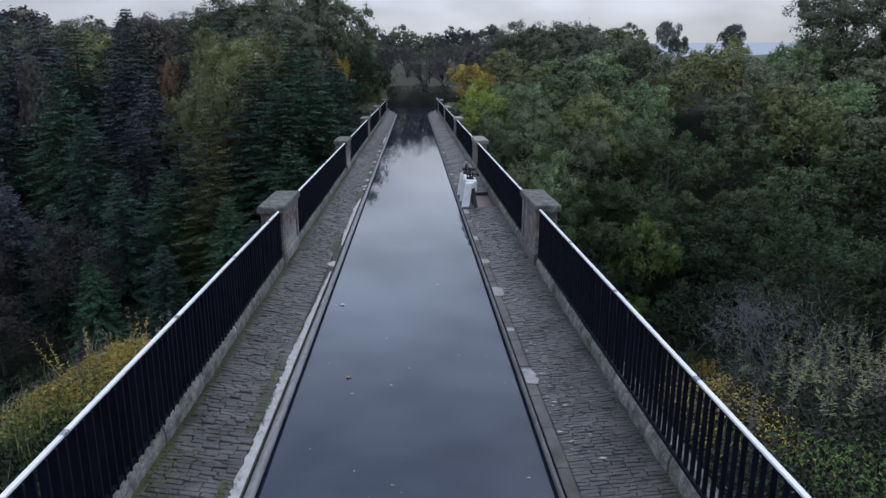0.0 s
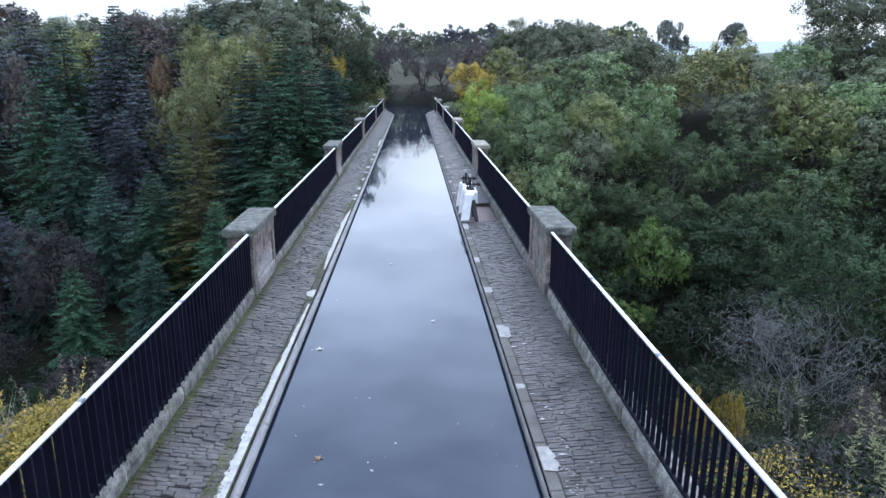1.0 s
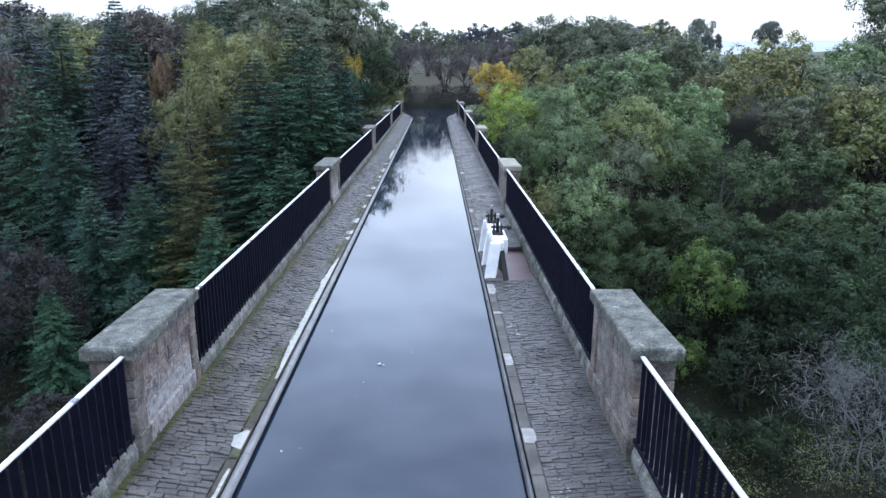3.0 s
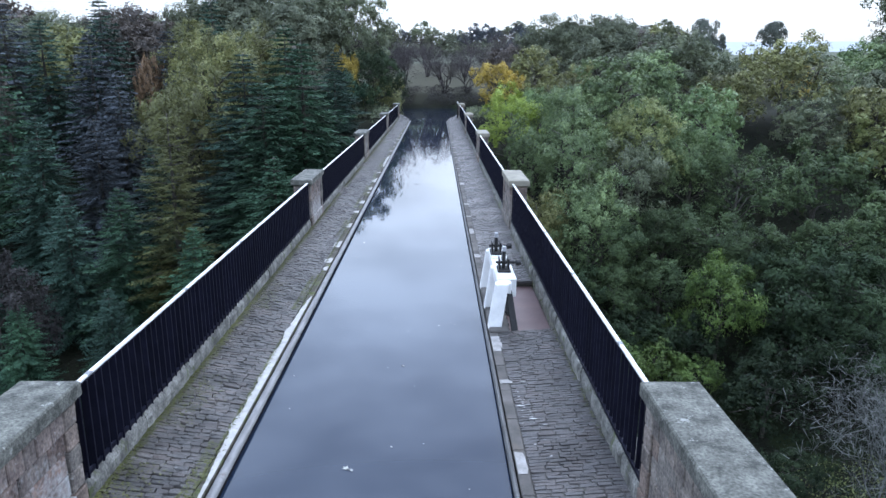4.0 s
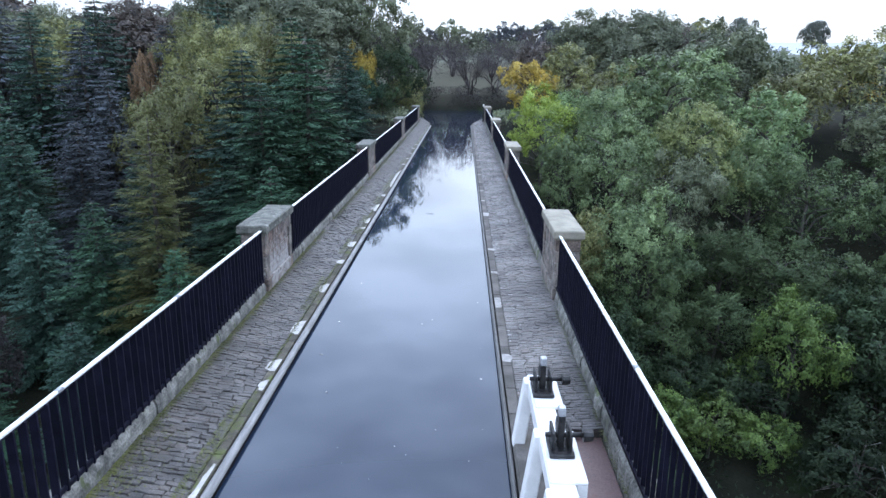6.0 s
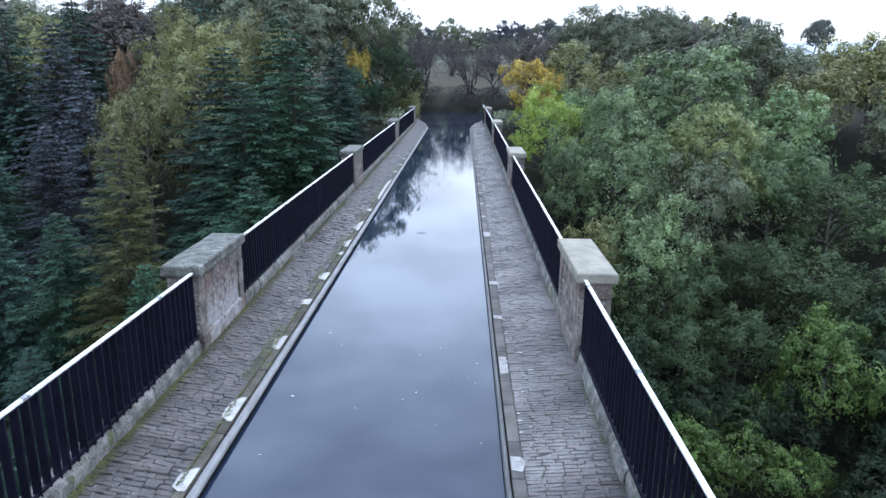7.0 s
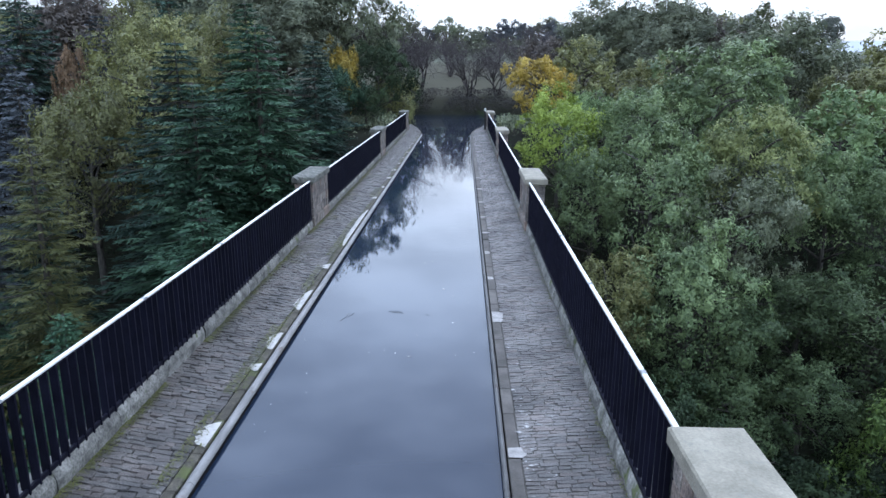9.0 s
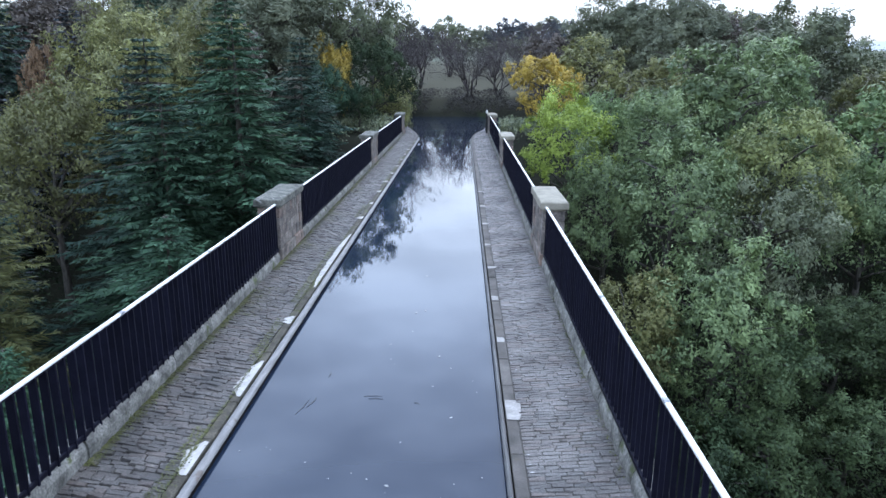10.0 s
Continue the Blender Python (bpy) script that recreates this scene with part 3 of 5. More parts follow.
for s, side in SIDES:
    e = EDGE[side]
    path_end = 92.5 if s < 0 else 90.5
    # bed under the setts, one long block a side, with its outward sweep past the end
    bed_ys = [Y_START, PLATE[2] - 0.001, PLATE[2], PLATE[3], PLATE[3] + 0.001, 80.0] + [80 + 1.25 * i for i in range(1, 11) if 80 + 1.25 * i < path_end] + [path_end]
    inner = [e["cope0"] + flare(y) for y in bed_ys]
    outer_x = 3.34
    bv = []
    for y, xi in zip(bed_ys, inner):
        xi = min(xi, outer_x - 0.05 if s > 0 else 99)
        xo = outer_x if y <= 80 else max(outer_x, xi + 0.6) if s < 0 else outer_x
        top = -0.13 if s > 0 and PLATE[2] <= y <= PLATE[3] else -0.024 if s < 0 else -0.013
        rise = CROSSFALL[s] * (xo - 2.05) if top > -0.1 else 0
        bv += [(s * xi, y, -0.62), (s * xi, y, top - 0.15 * rise), (s * xo, y, top + rise), (s * xo, y, -0.62)]
    bf = [(4 * i + a, 4 * i + (a + 1) % 4, 4 * (i + 1) + (a + 1) % 4, 4 * (i + 1) + a) for i in range(len(bed_ys) - 1) for a in range(4)]
    bf += [(0, 1, 2, 3), tuple(4 * (len(bed_ys) - 1) + a for a in (3, 2, 1, 0))]
    me = mesh("towpath_bed", bv, bf, m_joint)
    bmx = bmesh.new()
    bmx.from_mesh(me)
    bmesh.ops.recalc_face_normals(bmx, faces=bmx.faces)
    bmx.to_mesh(me)
    bmx.free()
    path = tagged(new("towpath_" + side, me), "narrow towpath paved with worn grey stone setts", "towpath", kind="structure")

    # trough side and rounded iron lip
    trough = tagged(new("trough_edge_" + side, extrude_y("trough_edge", [(s * (e["cope0"] - 0.004), -0.6), (s * e["water"], -0.6), (s * e["water"], -0.05), (s * (e["lip1"] + 0.0), -0.05), (s * (e["cope0"] - 0.004), -0.09)], Y_START, 80.5, m_trough)), "dark cast-iron side of the canal trough", "trough edge", kind="structure")
    cx, hw = (e["lip0"] + e["lip1"]) / 2, (e["lip1"] - e["lip0"]) / 2
    prof = [(s * (cx + hw * math.cos(math.pi * i / 8)), -0.05 + 0.055 * math.sin(math.pi * i / 8)) for i in range(9)]
    y = Y_START
    while y < 80.4:
        y2 = min(y + 3.05, 80.5)
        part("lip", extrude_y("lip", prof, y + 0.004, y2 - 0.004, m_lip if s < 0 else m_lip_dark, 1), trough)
        y = y2

    # coping stones along the water
    y = Y_START
    while y < 80.0:
        length = min(rng.uniform(0.75, 1.15), 80.0 - y)
        bm = bmesh.new()
        x0, x1 = sorted((s * e["cope0"], s * e["cope1"]))
        box_bm(bm, x0, x1, y + 0.006, y + length - 0.006, -0.2, rng.uniform(-0.006, 0.004), 0.012)
        part("coping_stone", done(bm, "coping_stone", m_coping if s > 0 else m_earth_edge), path, "" if s > 0 else "earthy edge stone grown over with moss")
        y += length
    # the swept end, in wedge stones
    y = 80.0
    while y < path_end - 0.8:
        length = 0.95
        v = []
        for yy in (y + 0.008, y + length - 0.008):
            a = e["cope0"] + flare(yy)
            if s > 0:
                a = min(a, 3.0)
            v += [(s * a, yy, -0.2), (s * (a + 0.22), yy, -0.2), (s * (a + 0.22), yy, 0.0), (s * a, yy, 0.0)]
        f = [(0, 1, 2, 3), (7, 6, 5, 4)] + [(a, 4 + a, 4 + (a + 1) % 4, (a + 1) % 4) for a in range(4)]
        part("coping_stone", mesh("coping_stone", v, f, m_coping), path)
        y += length

    # kerb under the railing, broad rough blocks
    kerb = tagged(new("kerb_" + side, None), "weathered sandstone kerb blocks under the railing", "kerb", kind="structure")
    for a, b in zip([Y_START - PIER_LENGTH] + PIERS, PIERS + [path_end]):
        y = a + PIER_LENGTH
        if a == PIERS[-1]:
            continue
        while y < b - 0.01:
            length = min(rng.uniform(0.9, 1.6) if s < 0 else rng.uniform(0.45, 0.95), b - y)
            if b - y - length < 0.3:
                length = b - y
            h = KERB_TOP[s] + rng.uniform(-0.012, 0.012)
            # a flat top outside the railing, a worn chamfer and an upright face towards the path
            jog = rng.uniform(-0.014, 0.014)
            if s < 0:
                prof = [(3.052 + jog, -0.3), (3.048 + jog, h - 0.13), (3.062 + jog, h - 0.085), (3.1 + jog, h - 0.012), (3.13, h), (3.27, h), (3.295, h - 0.03), (3.3, -0.3)]
            else:
                prof = [(3.058 + jog, -0.3), (3.048 + jog, h - 0.2), (3.056 + jog, h - 0.12), (3.082 + jog, h - 0.05), (3.118, h - 0.008), (3.16, h), (3.32, h - 0.01), (3.362, h - 0.06), (3.362, -0.3)]
            n_ = max(3, int(length / 0.09))
            bm = bmesh.new()
            rows = []
            for i in range(n_ + 1):
                yy = y + 0.003 + (length - 0.006) * i / n_
                end = 0.02 if i in (0, n_) else 0.0
                row = []
                for k, (px_, pz_) in enumerate(prof):
                    q = Vector((px_, yy, pz_))
                    rough = 0.0 if pz_ < -0.2 else (0.008 if s < 0 else 0.024)
                    wob = rough * (noise.noise(q * 3.1 + Vector((s * 9, 0, 0))) + 0.6 * noise.noise(q * 11.0))
                    row.append(bm.verts.new((s * (px_ - wob * 0.7 + (end if k < 4 else 0)), yy, pz_ + wob - (end * 0.8 if pz_ > 0 else 0))))
                rows.append(row)
            for ra, rb in zip(rows[:-1], rows[1:]):
                for k in range(len(prof)):
                    k2 = (k + 1) % len(prof)
                    bm.faces.new((ra[k], ra[k2], rb[k2], rb[k]))
            bm.faces.new(rows[0])
            bm.faces.new(rows[-1])
            bmesh.ops.recalc_face_normals(bm, faces=bm.faces)
            part("kerb_stone", done(bm, "kerb_stone", m_kerb), kerb)
            y += length

    # setts: courses across the path, the stretch nearest to the walk in single stones
    loose, count = {"damp": ([], []), "dry": ([], [])}, 0
    y = Y_START
    while y < path_end - 0.2:
        depth = rng.uniform(0.068, 0.1) if s < 0 else rng.uniform(0.066, 0.08)
        lo = e["cope1"] + 0.004 + (flare(y) if y > 80 else 0)
        hi = e["path1"] + 0.02 if s > 0 or y < 82 else 3.3
        x = lo
        while x < hi - 0.03:
            length = min(rng.uniform(0.11, 0.26) if s < 0 else rng.uniform(0.14, 0.28), hi - x)
            if hi - x - length < 0.1:
                length = hi - x
            cxx, cyy = s * (x + length / 2), y + depth / 2 + (rng.uniform(-0.01, 0.01) if s < 0 else rng.uniform(-0.004, 0.004))
            cyy += (0.035 if s < 0 else 0.01) * noise.noise(Vector((cxx * 1.9, cyy * 0.3, s * 4.0)))
            x += length
            if s > 0 and PLATE[0] - 0.02 < cxx < PLATE[1] + 0.06 and PLATE[2] < cyy < PLATE[3]:
                continue
            k = rng.randrange(9)
            z = rng.uniform(-0.009, 0.008) * (0.9 if s < 0 else 0.35) + path_z(s, cxx) + 0.006 * noise.noise(Vector((cxx * 1.3, cyy * 0.9, s)))
            soft = 0.8 if s < 0 else 0.3
            tilt = (rng.uniform(-2.8, 2.8) * soft, rng.uniform(-2.0, 2.0) * soft - s * math.degrees(CROSSFALL[s]), rng.uniform(-3.0, 3.0) * soft)
            m = pose(cxx, cyy, z, *tilt) @ Matrix.Diagonal((length + 0.004, depth - 0.002, 1, 1))
            if 34.8 < cyy < 43 and count < 300:
                part("sett", sett_datas[s][k], path, m=m)
                count += 1
            else:
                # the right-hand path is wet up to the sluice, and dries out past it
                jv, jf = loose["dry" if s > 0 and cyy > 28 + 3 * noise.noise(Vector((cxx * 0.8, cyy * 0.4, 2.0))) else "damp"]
                o = len(jv)
                jv += [m @ Vector(q) for q in sett_meshes[k][0]]
                jf += [tuple(o + q for q in ff) for ff in sett_meshes[k][1]]
        y += depth
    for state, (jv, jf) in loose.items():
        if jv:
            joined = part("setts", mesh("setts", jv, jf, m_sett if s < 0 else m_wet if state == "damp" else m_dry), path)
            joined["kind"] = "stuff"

    # painted edge patches
    if s < 0:
        spans = [(-6, 16.0), (16.45, 16.95), (18.6, 25.9), (27.9, 28.3), (28.6, 29.1), (30.2, 30.9), (32.7, 33.3), (35.0, 35.35), (36.7, 37.3), (38.9, 39.2), (39.75, 40.5), (41.7, 42.95), (44.6, 45.0), (46.8, 51.7)]
        spans += [(53.8 + 2.45 * i, 54.15 + 2.45 * i) for i in range(11)]
    else:
        spans = [(9.7, 10.25), (11.9, 12.1), (14.0, 14.65), (16.6, 17.0), (19.1, 19.6), (21.6, 21.75), (22.9, 23.6), (29.2, 29.5), (31.9, 32.55), (34.4, 34.6), (36.6, 36.8), (41.2, 41.75), (43.9, 44.1), (46.1, 46.35), (48.4, 48.6), (50.6, 50.8), (53.2, 53.4), (56, 56.3), (59, 59.2)]
    for i, (a, b) in enumerate(spans):
        wide = 0.145 if b - a > 2 else rng.uniform(0.15, 0.24)
        ob = patch("paint_patch", a, b, s * (e["cope0"] + 0.008), s * (e["cope0"] + wide), m_patch if s < 0 else m_patch_worn, path, 100 + i + (50 if s > 0 else 0))
        ob.location.z = 0.004

# moss in the joint along the kerbs and in the cracks near the water
def moss_strip(s, x0, y0, y1, spread, n, seed, cut):
    r4 = np.random.RandomState(seed)
    out = []
    while len(out) < n:
        y = r4.uniform(y0, y1)
        if noise.noise(Vector((y * 0.45, seed * 3.7, 0))) < cut:
            continue
        x = x0 - abs(r4.normal(0, spread))
        c = np.array((s * x, y, 0.008 + r4.uniform(0, 0.012) + path_z(s, x)))
        a = r4.uniform(0, 6.28)
        q = r4.uniform(0.006, 0.016)
        u = np.array((math.cos(a), math.sin(a), r4.uniform(-0.3, 0.3))) * q
        v = np.array((-math.sin(a), math.cos(a), r4.uniform(-0.3, 0.3))) * q
        out.append((c - u, c - v, c + u, c + v))
    return out


mv = moss_strip(-1, 3.045, 2, 82, 0.06, 30000, 1, -0.32) + moss_strip(-1, 2.2, 2, 60, 0.09, 7000, 2, 0.1) + moss_strip(-1, 2.07, 2, 70, 0.03, 6000, 5, -0.05) + moss_strip(-1, 2.9, 2, 60, 0.2, 2500, 6, 0.25) + moss_strip(1, 3.04, 2, 82, 0.03, 4000, 3, -0.1)
tagged(new("moss", quads("moss", np.array(mv), m_moss)), "yellow-green moss in the joints beside the kerb", "moss", kind="stuff")

# pale chips of old paint and lichen, thickest beside the water
r8 = np.random.RandomState(15)
chips = []
for i in range(1500):
    y = r8.uniform(5, 50)
    x = 1.99 + min(abs(r8.normal(0, 0.2)), 0.95)
    if noise.noise(Vector((x * 1.5, y * 0.5, 7.0))) < r8.uniform(-0.25, 0.3) or PLATE[2] - 0.1 < y < PLATE[3] + 0.1:
        continue
    c = np.array((x, y, 0.011 + path_z(1, x)))
    q = r8.uniform(0.005, 0.02) if i % 9 else r8.uniform(0.02, 0.045)
    u, v_ = np.array((q * r8.uniform(0.9, 1.9), r8.uniform(-0.3, 0.3) * q, 0)), np.array((r8.uniform(-0.3, 0.3) * q, q * 0.6, 0))
    chips.append((c - u, c - v_, c + u, c + v_))
tagged(new("paint_chips", quads("paint_chips", np.array(chips), m_fleck_stone)), "pale chips of old paint and lichen on the wet setts", "chips", kind="stuff")

# ---- railings ----
BAR_GAP = 0.173
bm = bmesh.new()
box_bm(bm, -0.026, 0.026, -0.013, 0.013, 0.365, RAIL_Z - 0.02, 0.005)
bar_me = {1: done(bm, "bar", m_iron)}
bm = bmesh.new()
box_bm(bm, -0.046, 0.046, -0.015, 0.015, 0.365, RAIL_Z - 0.02, 0.005)
bar_me[-1] = done(bm, "bar", m_iron)
for s, side in SIDES:
    for a, b in zip([Y_START - PIER_LENGTH] + PIERS[:-1], PIERS):
        y0, y1 = a + PIER_LENGTH, b
        if y1 < 0.5:
            y0 = -12.0
        rail = tagged(new("railing", None), "black iron railing with a white painted handrail between stone pillars", "railing", group="aqueduct railings")
        rail.location = (s * RAIL_X, y0, 0)
        bm = bmesh.new()
        box_bm(bm, -0.027, 0.027, -0.03, y1 - y0 + 0.05, RAIL_Z - 0.022, RAIL_Z + 0.008, 0.008, 2)
        handrail = part("handrail", done(bm, "handrail", m_white), rail, "white painted handrail")
        part("top_bar", box_mesh("top_bar", -0.02, 0.02, -0.02, y1 - y0 + 0.02, RAIL_Z - 0.046, RAIL_Z - 0.0235, m_iron), rail)
        part("bottom_bar", box_mesh("bottom_bar", 0.0, 0.034, -0.02, y1 - y0 + 0.02, KERB_TOP[s] - 0.02, KERB_TOP[s] + 0.032, m_iron), rail).scale.x = -s
        y = 0.4 if s < 0 else 1.3
        while y < y1 - y0 - 0.3:
            part("rail_joint", box_mesh("rail_joint", -0.03, 0.03, y - 0.055, y + 0.055, RAIL_Z - 0.025, RAIL_Z + 0.011, m_sleeve, 0.006), handrail, "bare grey joint sleeve")
            y += 3.05
        n = int((y1 - y0) / BAR_GAP)
        for i in range(n):
            yy = (i + 0.5) * (y1 - y0) / n
            part("bar", bar_me[s], rail, m=pose(rng.uniform(-0.002, 0.002), yy, 0, rng.uniform(-0.35, 0.35), rng.uniform(-0.3, 0.3), 0))

# ---- stone pillars ----


def pillar(s, y0, pale, lime):
    p = tagged(new("stone_pillar", None), ("pale clean" if pale else "weathered grey") + " sandstone pillar with a broad chamfered cap", "pillar", group="aqueduct pillars")
    p.location = (s * 3.32, y0, 0)
    y1 = PIER_LENGTH - 0.06
    xi, xo = -0.275, 0.24
    face = m_ashlar_lime if lime else m_ashlar
    r5 = random.Random(int(y0 * 10) + s)
    bm = bmesh.new()
    box_bm(bm, xi + 0.07, xo - 0.07, 0.12, y1 - 0.06, -0.3, 1.4)
    part("core", done(bm, "core", m_joint), p).scale.x = s
    # ashlar: corner strips at both ends, coursed stones between
    courses = [(-0.1, KERB_TOP[s]), (KERB_TOP[s], 0.66), (0.66, 0.9), (0.9, 1.14), (1.14, 1.4)]
    for k, (z0, z1) in enumerate(courses):
        cuts = [0.06, 0.06 + 0.3] + sorted(0.36 + (y1 - 0.36 - 0.24) * (i + r5.uniform(-0.18, 0.18) + 0.5 * (k % 2)) / 3 for i in range(1, 3)) + [y1 - 0.24, y1]
        if k == 4:
            # narrow stones under the cap
            cuts = [0.06, 0.36] + [0.36 + (y1 - 0.6) * (i + r5.uniform(-0.15, 0.15)) / 7 for i in range(1, 7)] + [y1 - 0.24, y1]
        for a, b in zip(cuts[:-1], cuts[1:]):
            corner = a < 0.07 or b > y1 - 0.01
            inset = -0.02 if k == 0 else 0.0 if corner or k == 4 else 0.028
            bm = bmesh.new()
            box_bm(bm, xi + inset + r5.uniform(-0.004, 0.006), xo - inset, a + 0.004, b - 0.004, z0 + 0.004, z1 - 0.004, 0.012)
            for q in bm.verts:
                q.co.x += 0.006 * noise.noise(q.co * 4 + Vector((y0, s, k)))
                q.co.x *= s
            if s < 0:
                bmesh.ops.reverse_faces(bm, faces=bm.faces)
            part("ashlar_stone", done(bm, "ashlar_stone", face if not corner else m_ashlar), p)
    # neck moulding and cap
    bm = bmesh.new()
    box_bm(bm, xi - 0.02, xo + 0.02, 0.04, y1 + 0.02, 1.385, 1.43, 0.012)
    for q in bm.verts:
        q.co.x *= s
    bmesh.ops.recalc_face_normals(bm, faces=bm.faces)
    part("neck", done(bm, "neck", m_cap_pale if pale else m_cap_dark), p)
    bm = bmesh.new()
    bx0, bx1, by0, by1 = xi - 0.055, xo + 0.07, 0.0, y1 + 0.06
    ring = [(bx0, by0), (bx1, by0), (bx1, by1), (bx0, by1)]
    def inset_ring(d):
        return [(bx0 + d, by0 + d), (bx1 - d, by0 + d), (bx1 - d, by1 - d), (bx0 + d, by1 - d)]
    levels = [(inset_ring(0.012), 1.425), (ring, 1.437), (ring, 1.572), (inset_ring(0.016), 1.594), (inset_ring(0.2), 1.618)]
    rows = [[bm.verts.new((x, y, z)) for x, y in lv] for lv, z in levels]
    for lo, hi in zip(rows[:-1], rows[1:]):
        for i in range(4):
            bm.faces.new((lo[i], lo[(i + 1) % 4], hi[(i + 1) % 4], hi[i]))
    bm.faces.new(rows[-1])
    bm.faces.new(list(reversed(rows[0])))
    bmesh.ops.subdivide_edges(bm, edges=bm.edges, cuts=2, use_grid_fill=True)
    for q in bm.verts:
        q.co += 0.006 * noise.noise_vector(q.co * 4.2 + Vector((y0, s * 5, 0)))
        q.co.x *= s
    bmesh.ops.recalc_face_normals(bm, faces=bm.faces)
    part("cap", done(bm, "cap", m_cap_pale if pale else m_cap_dark), p, "clean pale capstone" if pale else "weathered grey capstone")
    return p


for i, y0 in enumerate(PIERS):
    for s, side in SIDES:
        pillar(s, y0, s > 0 and i >= 2, s < 0 and i in (1, 2))

# ---- sluice frame on the right-hand towpath ----
def beam_between(p, q, wx, wy, bevel=0.012, wide=1.0):
    """A squared timber from p to q."""
    p, q = Vector(p), Vector(q)
    bm = bmesh.new()
    for end, k in ((p, 1.0), (q, wide)):
        for a, b in ((-1, -1), (1, -1), (1, 1), (-1, 1)):
            bm.verts.new(end + Vector((a * wx * k / 2, b * wy / 2, 0)))
    bm.verts.ensure_lookup_table()
    v = list(bm.verts)
    for i in range(4):
        bm.faces.new((v[i], v[(i + 1) % 4], v[4 + (i + 1) % 4], v[4 + i]))
    bm.faces.new(v[4:])
    bm.faces.new(list(reversed(v[:4])))
    bmesh.ops.recalc_face_normals(bm, faces=bm.faces)
    bmesh.ops.bevel(bm, geom=list(bm.edges), offset=bevel, segments=1, affect="EDGES")
    return bm


gate = tagged(new("sluice_frame", None), "white painted timber sluice frame with two black winding gears", "sluice gate")
gate.location = (0, 0, 0)
part("beam", box_mesh("beam", 1.98, 2.24, 24.15, 26.85, 0.66, 0.87, m_gate_white, 0.014), gate, "white painted head beam")
part("gear_board", box_mesh("gear_board", 1.99, 2.36, 24.35, 25.35, 0.858, 0.9, m_gate_white, 0.01), gate)
part("gear_board", box_mesh("gear_board", 2.0, 2.34, 25.9, 26.6, 0.858, 0.9, m_gate_white, 0.01), gate)
part("side_block", box_mesh("side_block", 2.245, 2.36, 24.36, 24.7, 0.53, 0.862, m_gate_white, 0.012), gate)
for y, w_ in ((24.12, 0.26), (25.28, 0.16), (26.62, 0.16)):
    part("raking_post", done(beam_between((1.795 + w_ / 2, y - 0.02, -0.01), (1.93 + w_ / 2, y + 0.1, 0.852), w_, 0.2, wide=0.95), "raking_post", m_gate_white), gate, "white painted raking post")
for y in (24.3, 25.4, 26.6):
    part("prop", done(beam_between((2.31, y - 0.4, -0.06), (2.2, y, 0.68), 0.13, 0.14), "prop", m_timber_dark), gate, "wet dark timber prop")
part("sill", box_mesh("sill", 1.82, 2.2, 23.8, 26.95, -0.1, 0.035, m_coping, 0.015), gate, "worn stone sill")


def winding_gear(x, y, z, top):
    g = part("winding_gear", box_mesh("winding_gear", x - 0.13, x + 0.13, y - 0.2, y + 0.2, z, z + 0.05, m_gear, 0.01), gate, "black greased rack and pinion gear")
    for dx in (-0.09, 0.09):
        part("cheek", box_mesh("cheek", x + dx - 0.015, x + dx + 0.015, y - 0.15, y + 0.15, z + 0.05, z + 0.26, m_gear, 0.01), g)
    part("rack", box_mesh("rack", x - 0.034, x + 0.034, y - 0.045, y + 0.045, z - 0.3, top - 0.1, m_gear, 0.006), g)
    part("rack_tip", box_mesh("rack_tip", x - 0.036, x + 0.036, y - 0.047, y + 0.047, top - 0.1, top, m_gear_tip, 0.008), g, "bare galvanised rack tip")
    v, f = [], []
    for i in range(24):
        rr = 0.115 if i % 2 else 0.088
        a = 2 * math.pi * i / 24
        for dx in (-0.03, 0.03):
            v.append((x + dx, y + 0.13 + rr * math.cos(a), z + 0.19 + rr * math.sin(a)))
    f = [(2 * i, 2 * i + 1, 2 * ((i + 1) % 24) + 1, 2 * ((i + 1) % 24)) for i in range(24)] + [tuple(range(0, 48, 2)), tuple(reversed(range(1, 48, 2)))]
    part("cog", mesh("cog", v, f, m_gear), g)
    v, f = tube([(x - 0.16, y + 0.02, z + 0.16), (x + 0.3, y + 0.02, z + 0.16)], [0.028, 0.028], 8)
    part("spindle", mesh("spindle", v, f, m_gear, True), g)
    v, f = tube([(x + 0.24, y + 0.02, z + 0.16), (x + 0.34, y + 0.02, z + 0.16)], [0.075, 0.06], 10)
    part("boss", mesh("boss", v, f, m_gear), g)


winding_gear(2.16, 24.95, 0.9, 1.4)
winding_gear(2.12, 26.3, 0.9, 1.36)

cover = tagged(new("cover_plate", box_mesh("cover_plate", PLATE[0], PLATE[1], PLATE[2], PLATE[3], -0.1, -0.07, m_plate, 0.006)), "flat rusty brown steel cover sunk in the towpath", "cover plate")
# dark strip added along the far step, the step's shade put into its colour
part("step_shade_strip", box_mesh("step_shade_strip", PLATE[0], PLATE[1] + 0.01, PLATE[3] + 0.004, PLATE[3] + 0.035, -0.12, 0.0, m_timber_dark, 0.006), cover)

# dark marker post with a white head at the far right-hand end
mp_ = tagged(new("marker_post", None), "dark marker post with a small white head beside the railing", "post")
mp_.location = (2.98, 84.4, 0)
v, f = tube([(0, 0, -0.1), (0, 0, 1.5)], [0.09, 0.075], 10)
part("shaft", mesh("shaft", v, f, m_timber_dark), mp_)
v, f = tube([(0, 0, 1.5), (0, 0, 1.56), (0, 0, 1.7), (0, 0, 1.75)], [0.06, 0.075, 0.07, 0.03], 10)
part("head", mesh("head", v, f, m_white), mp_, "white painted head")

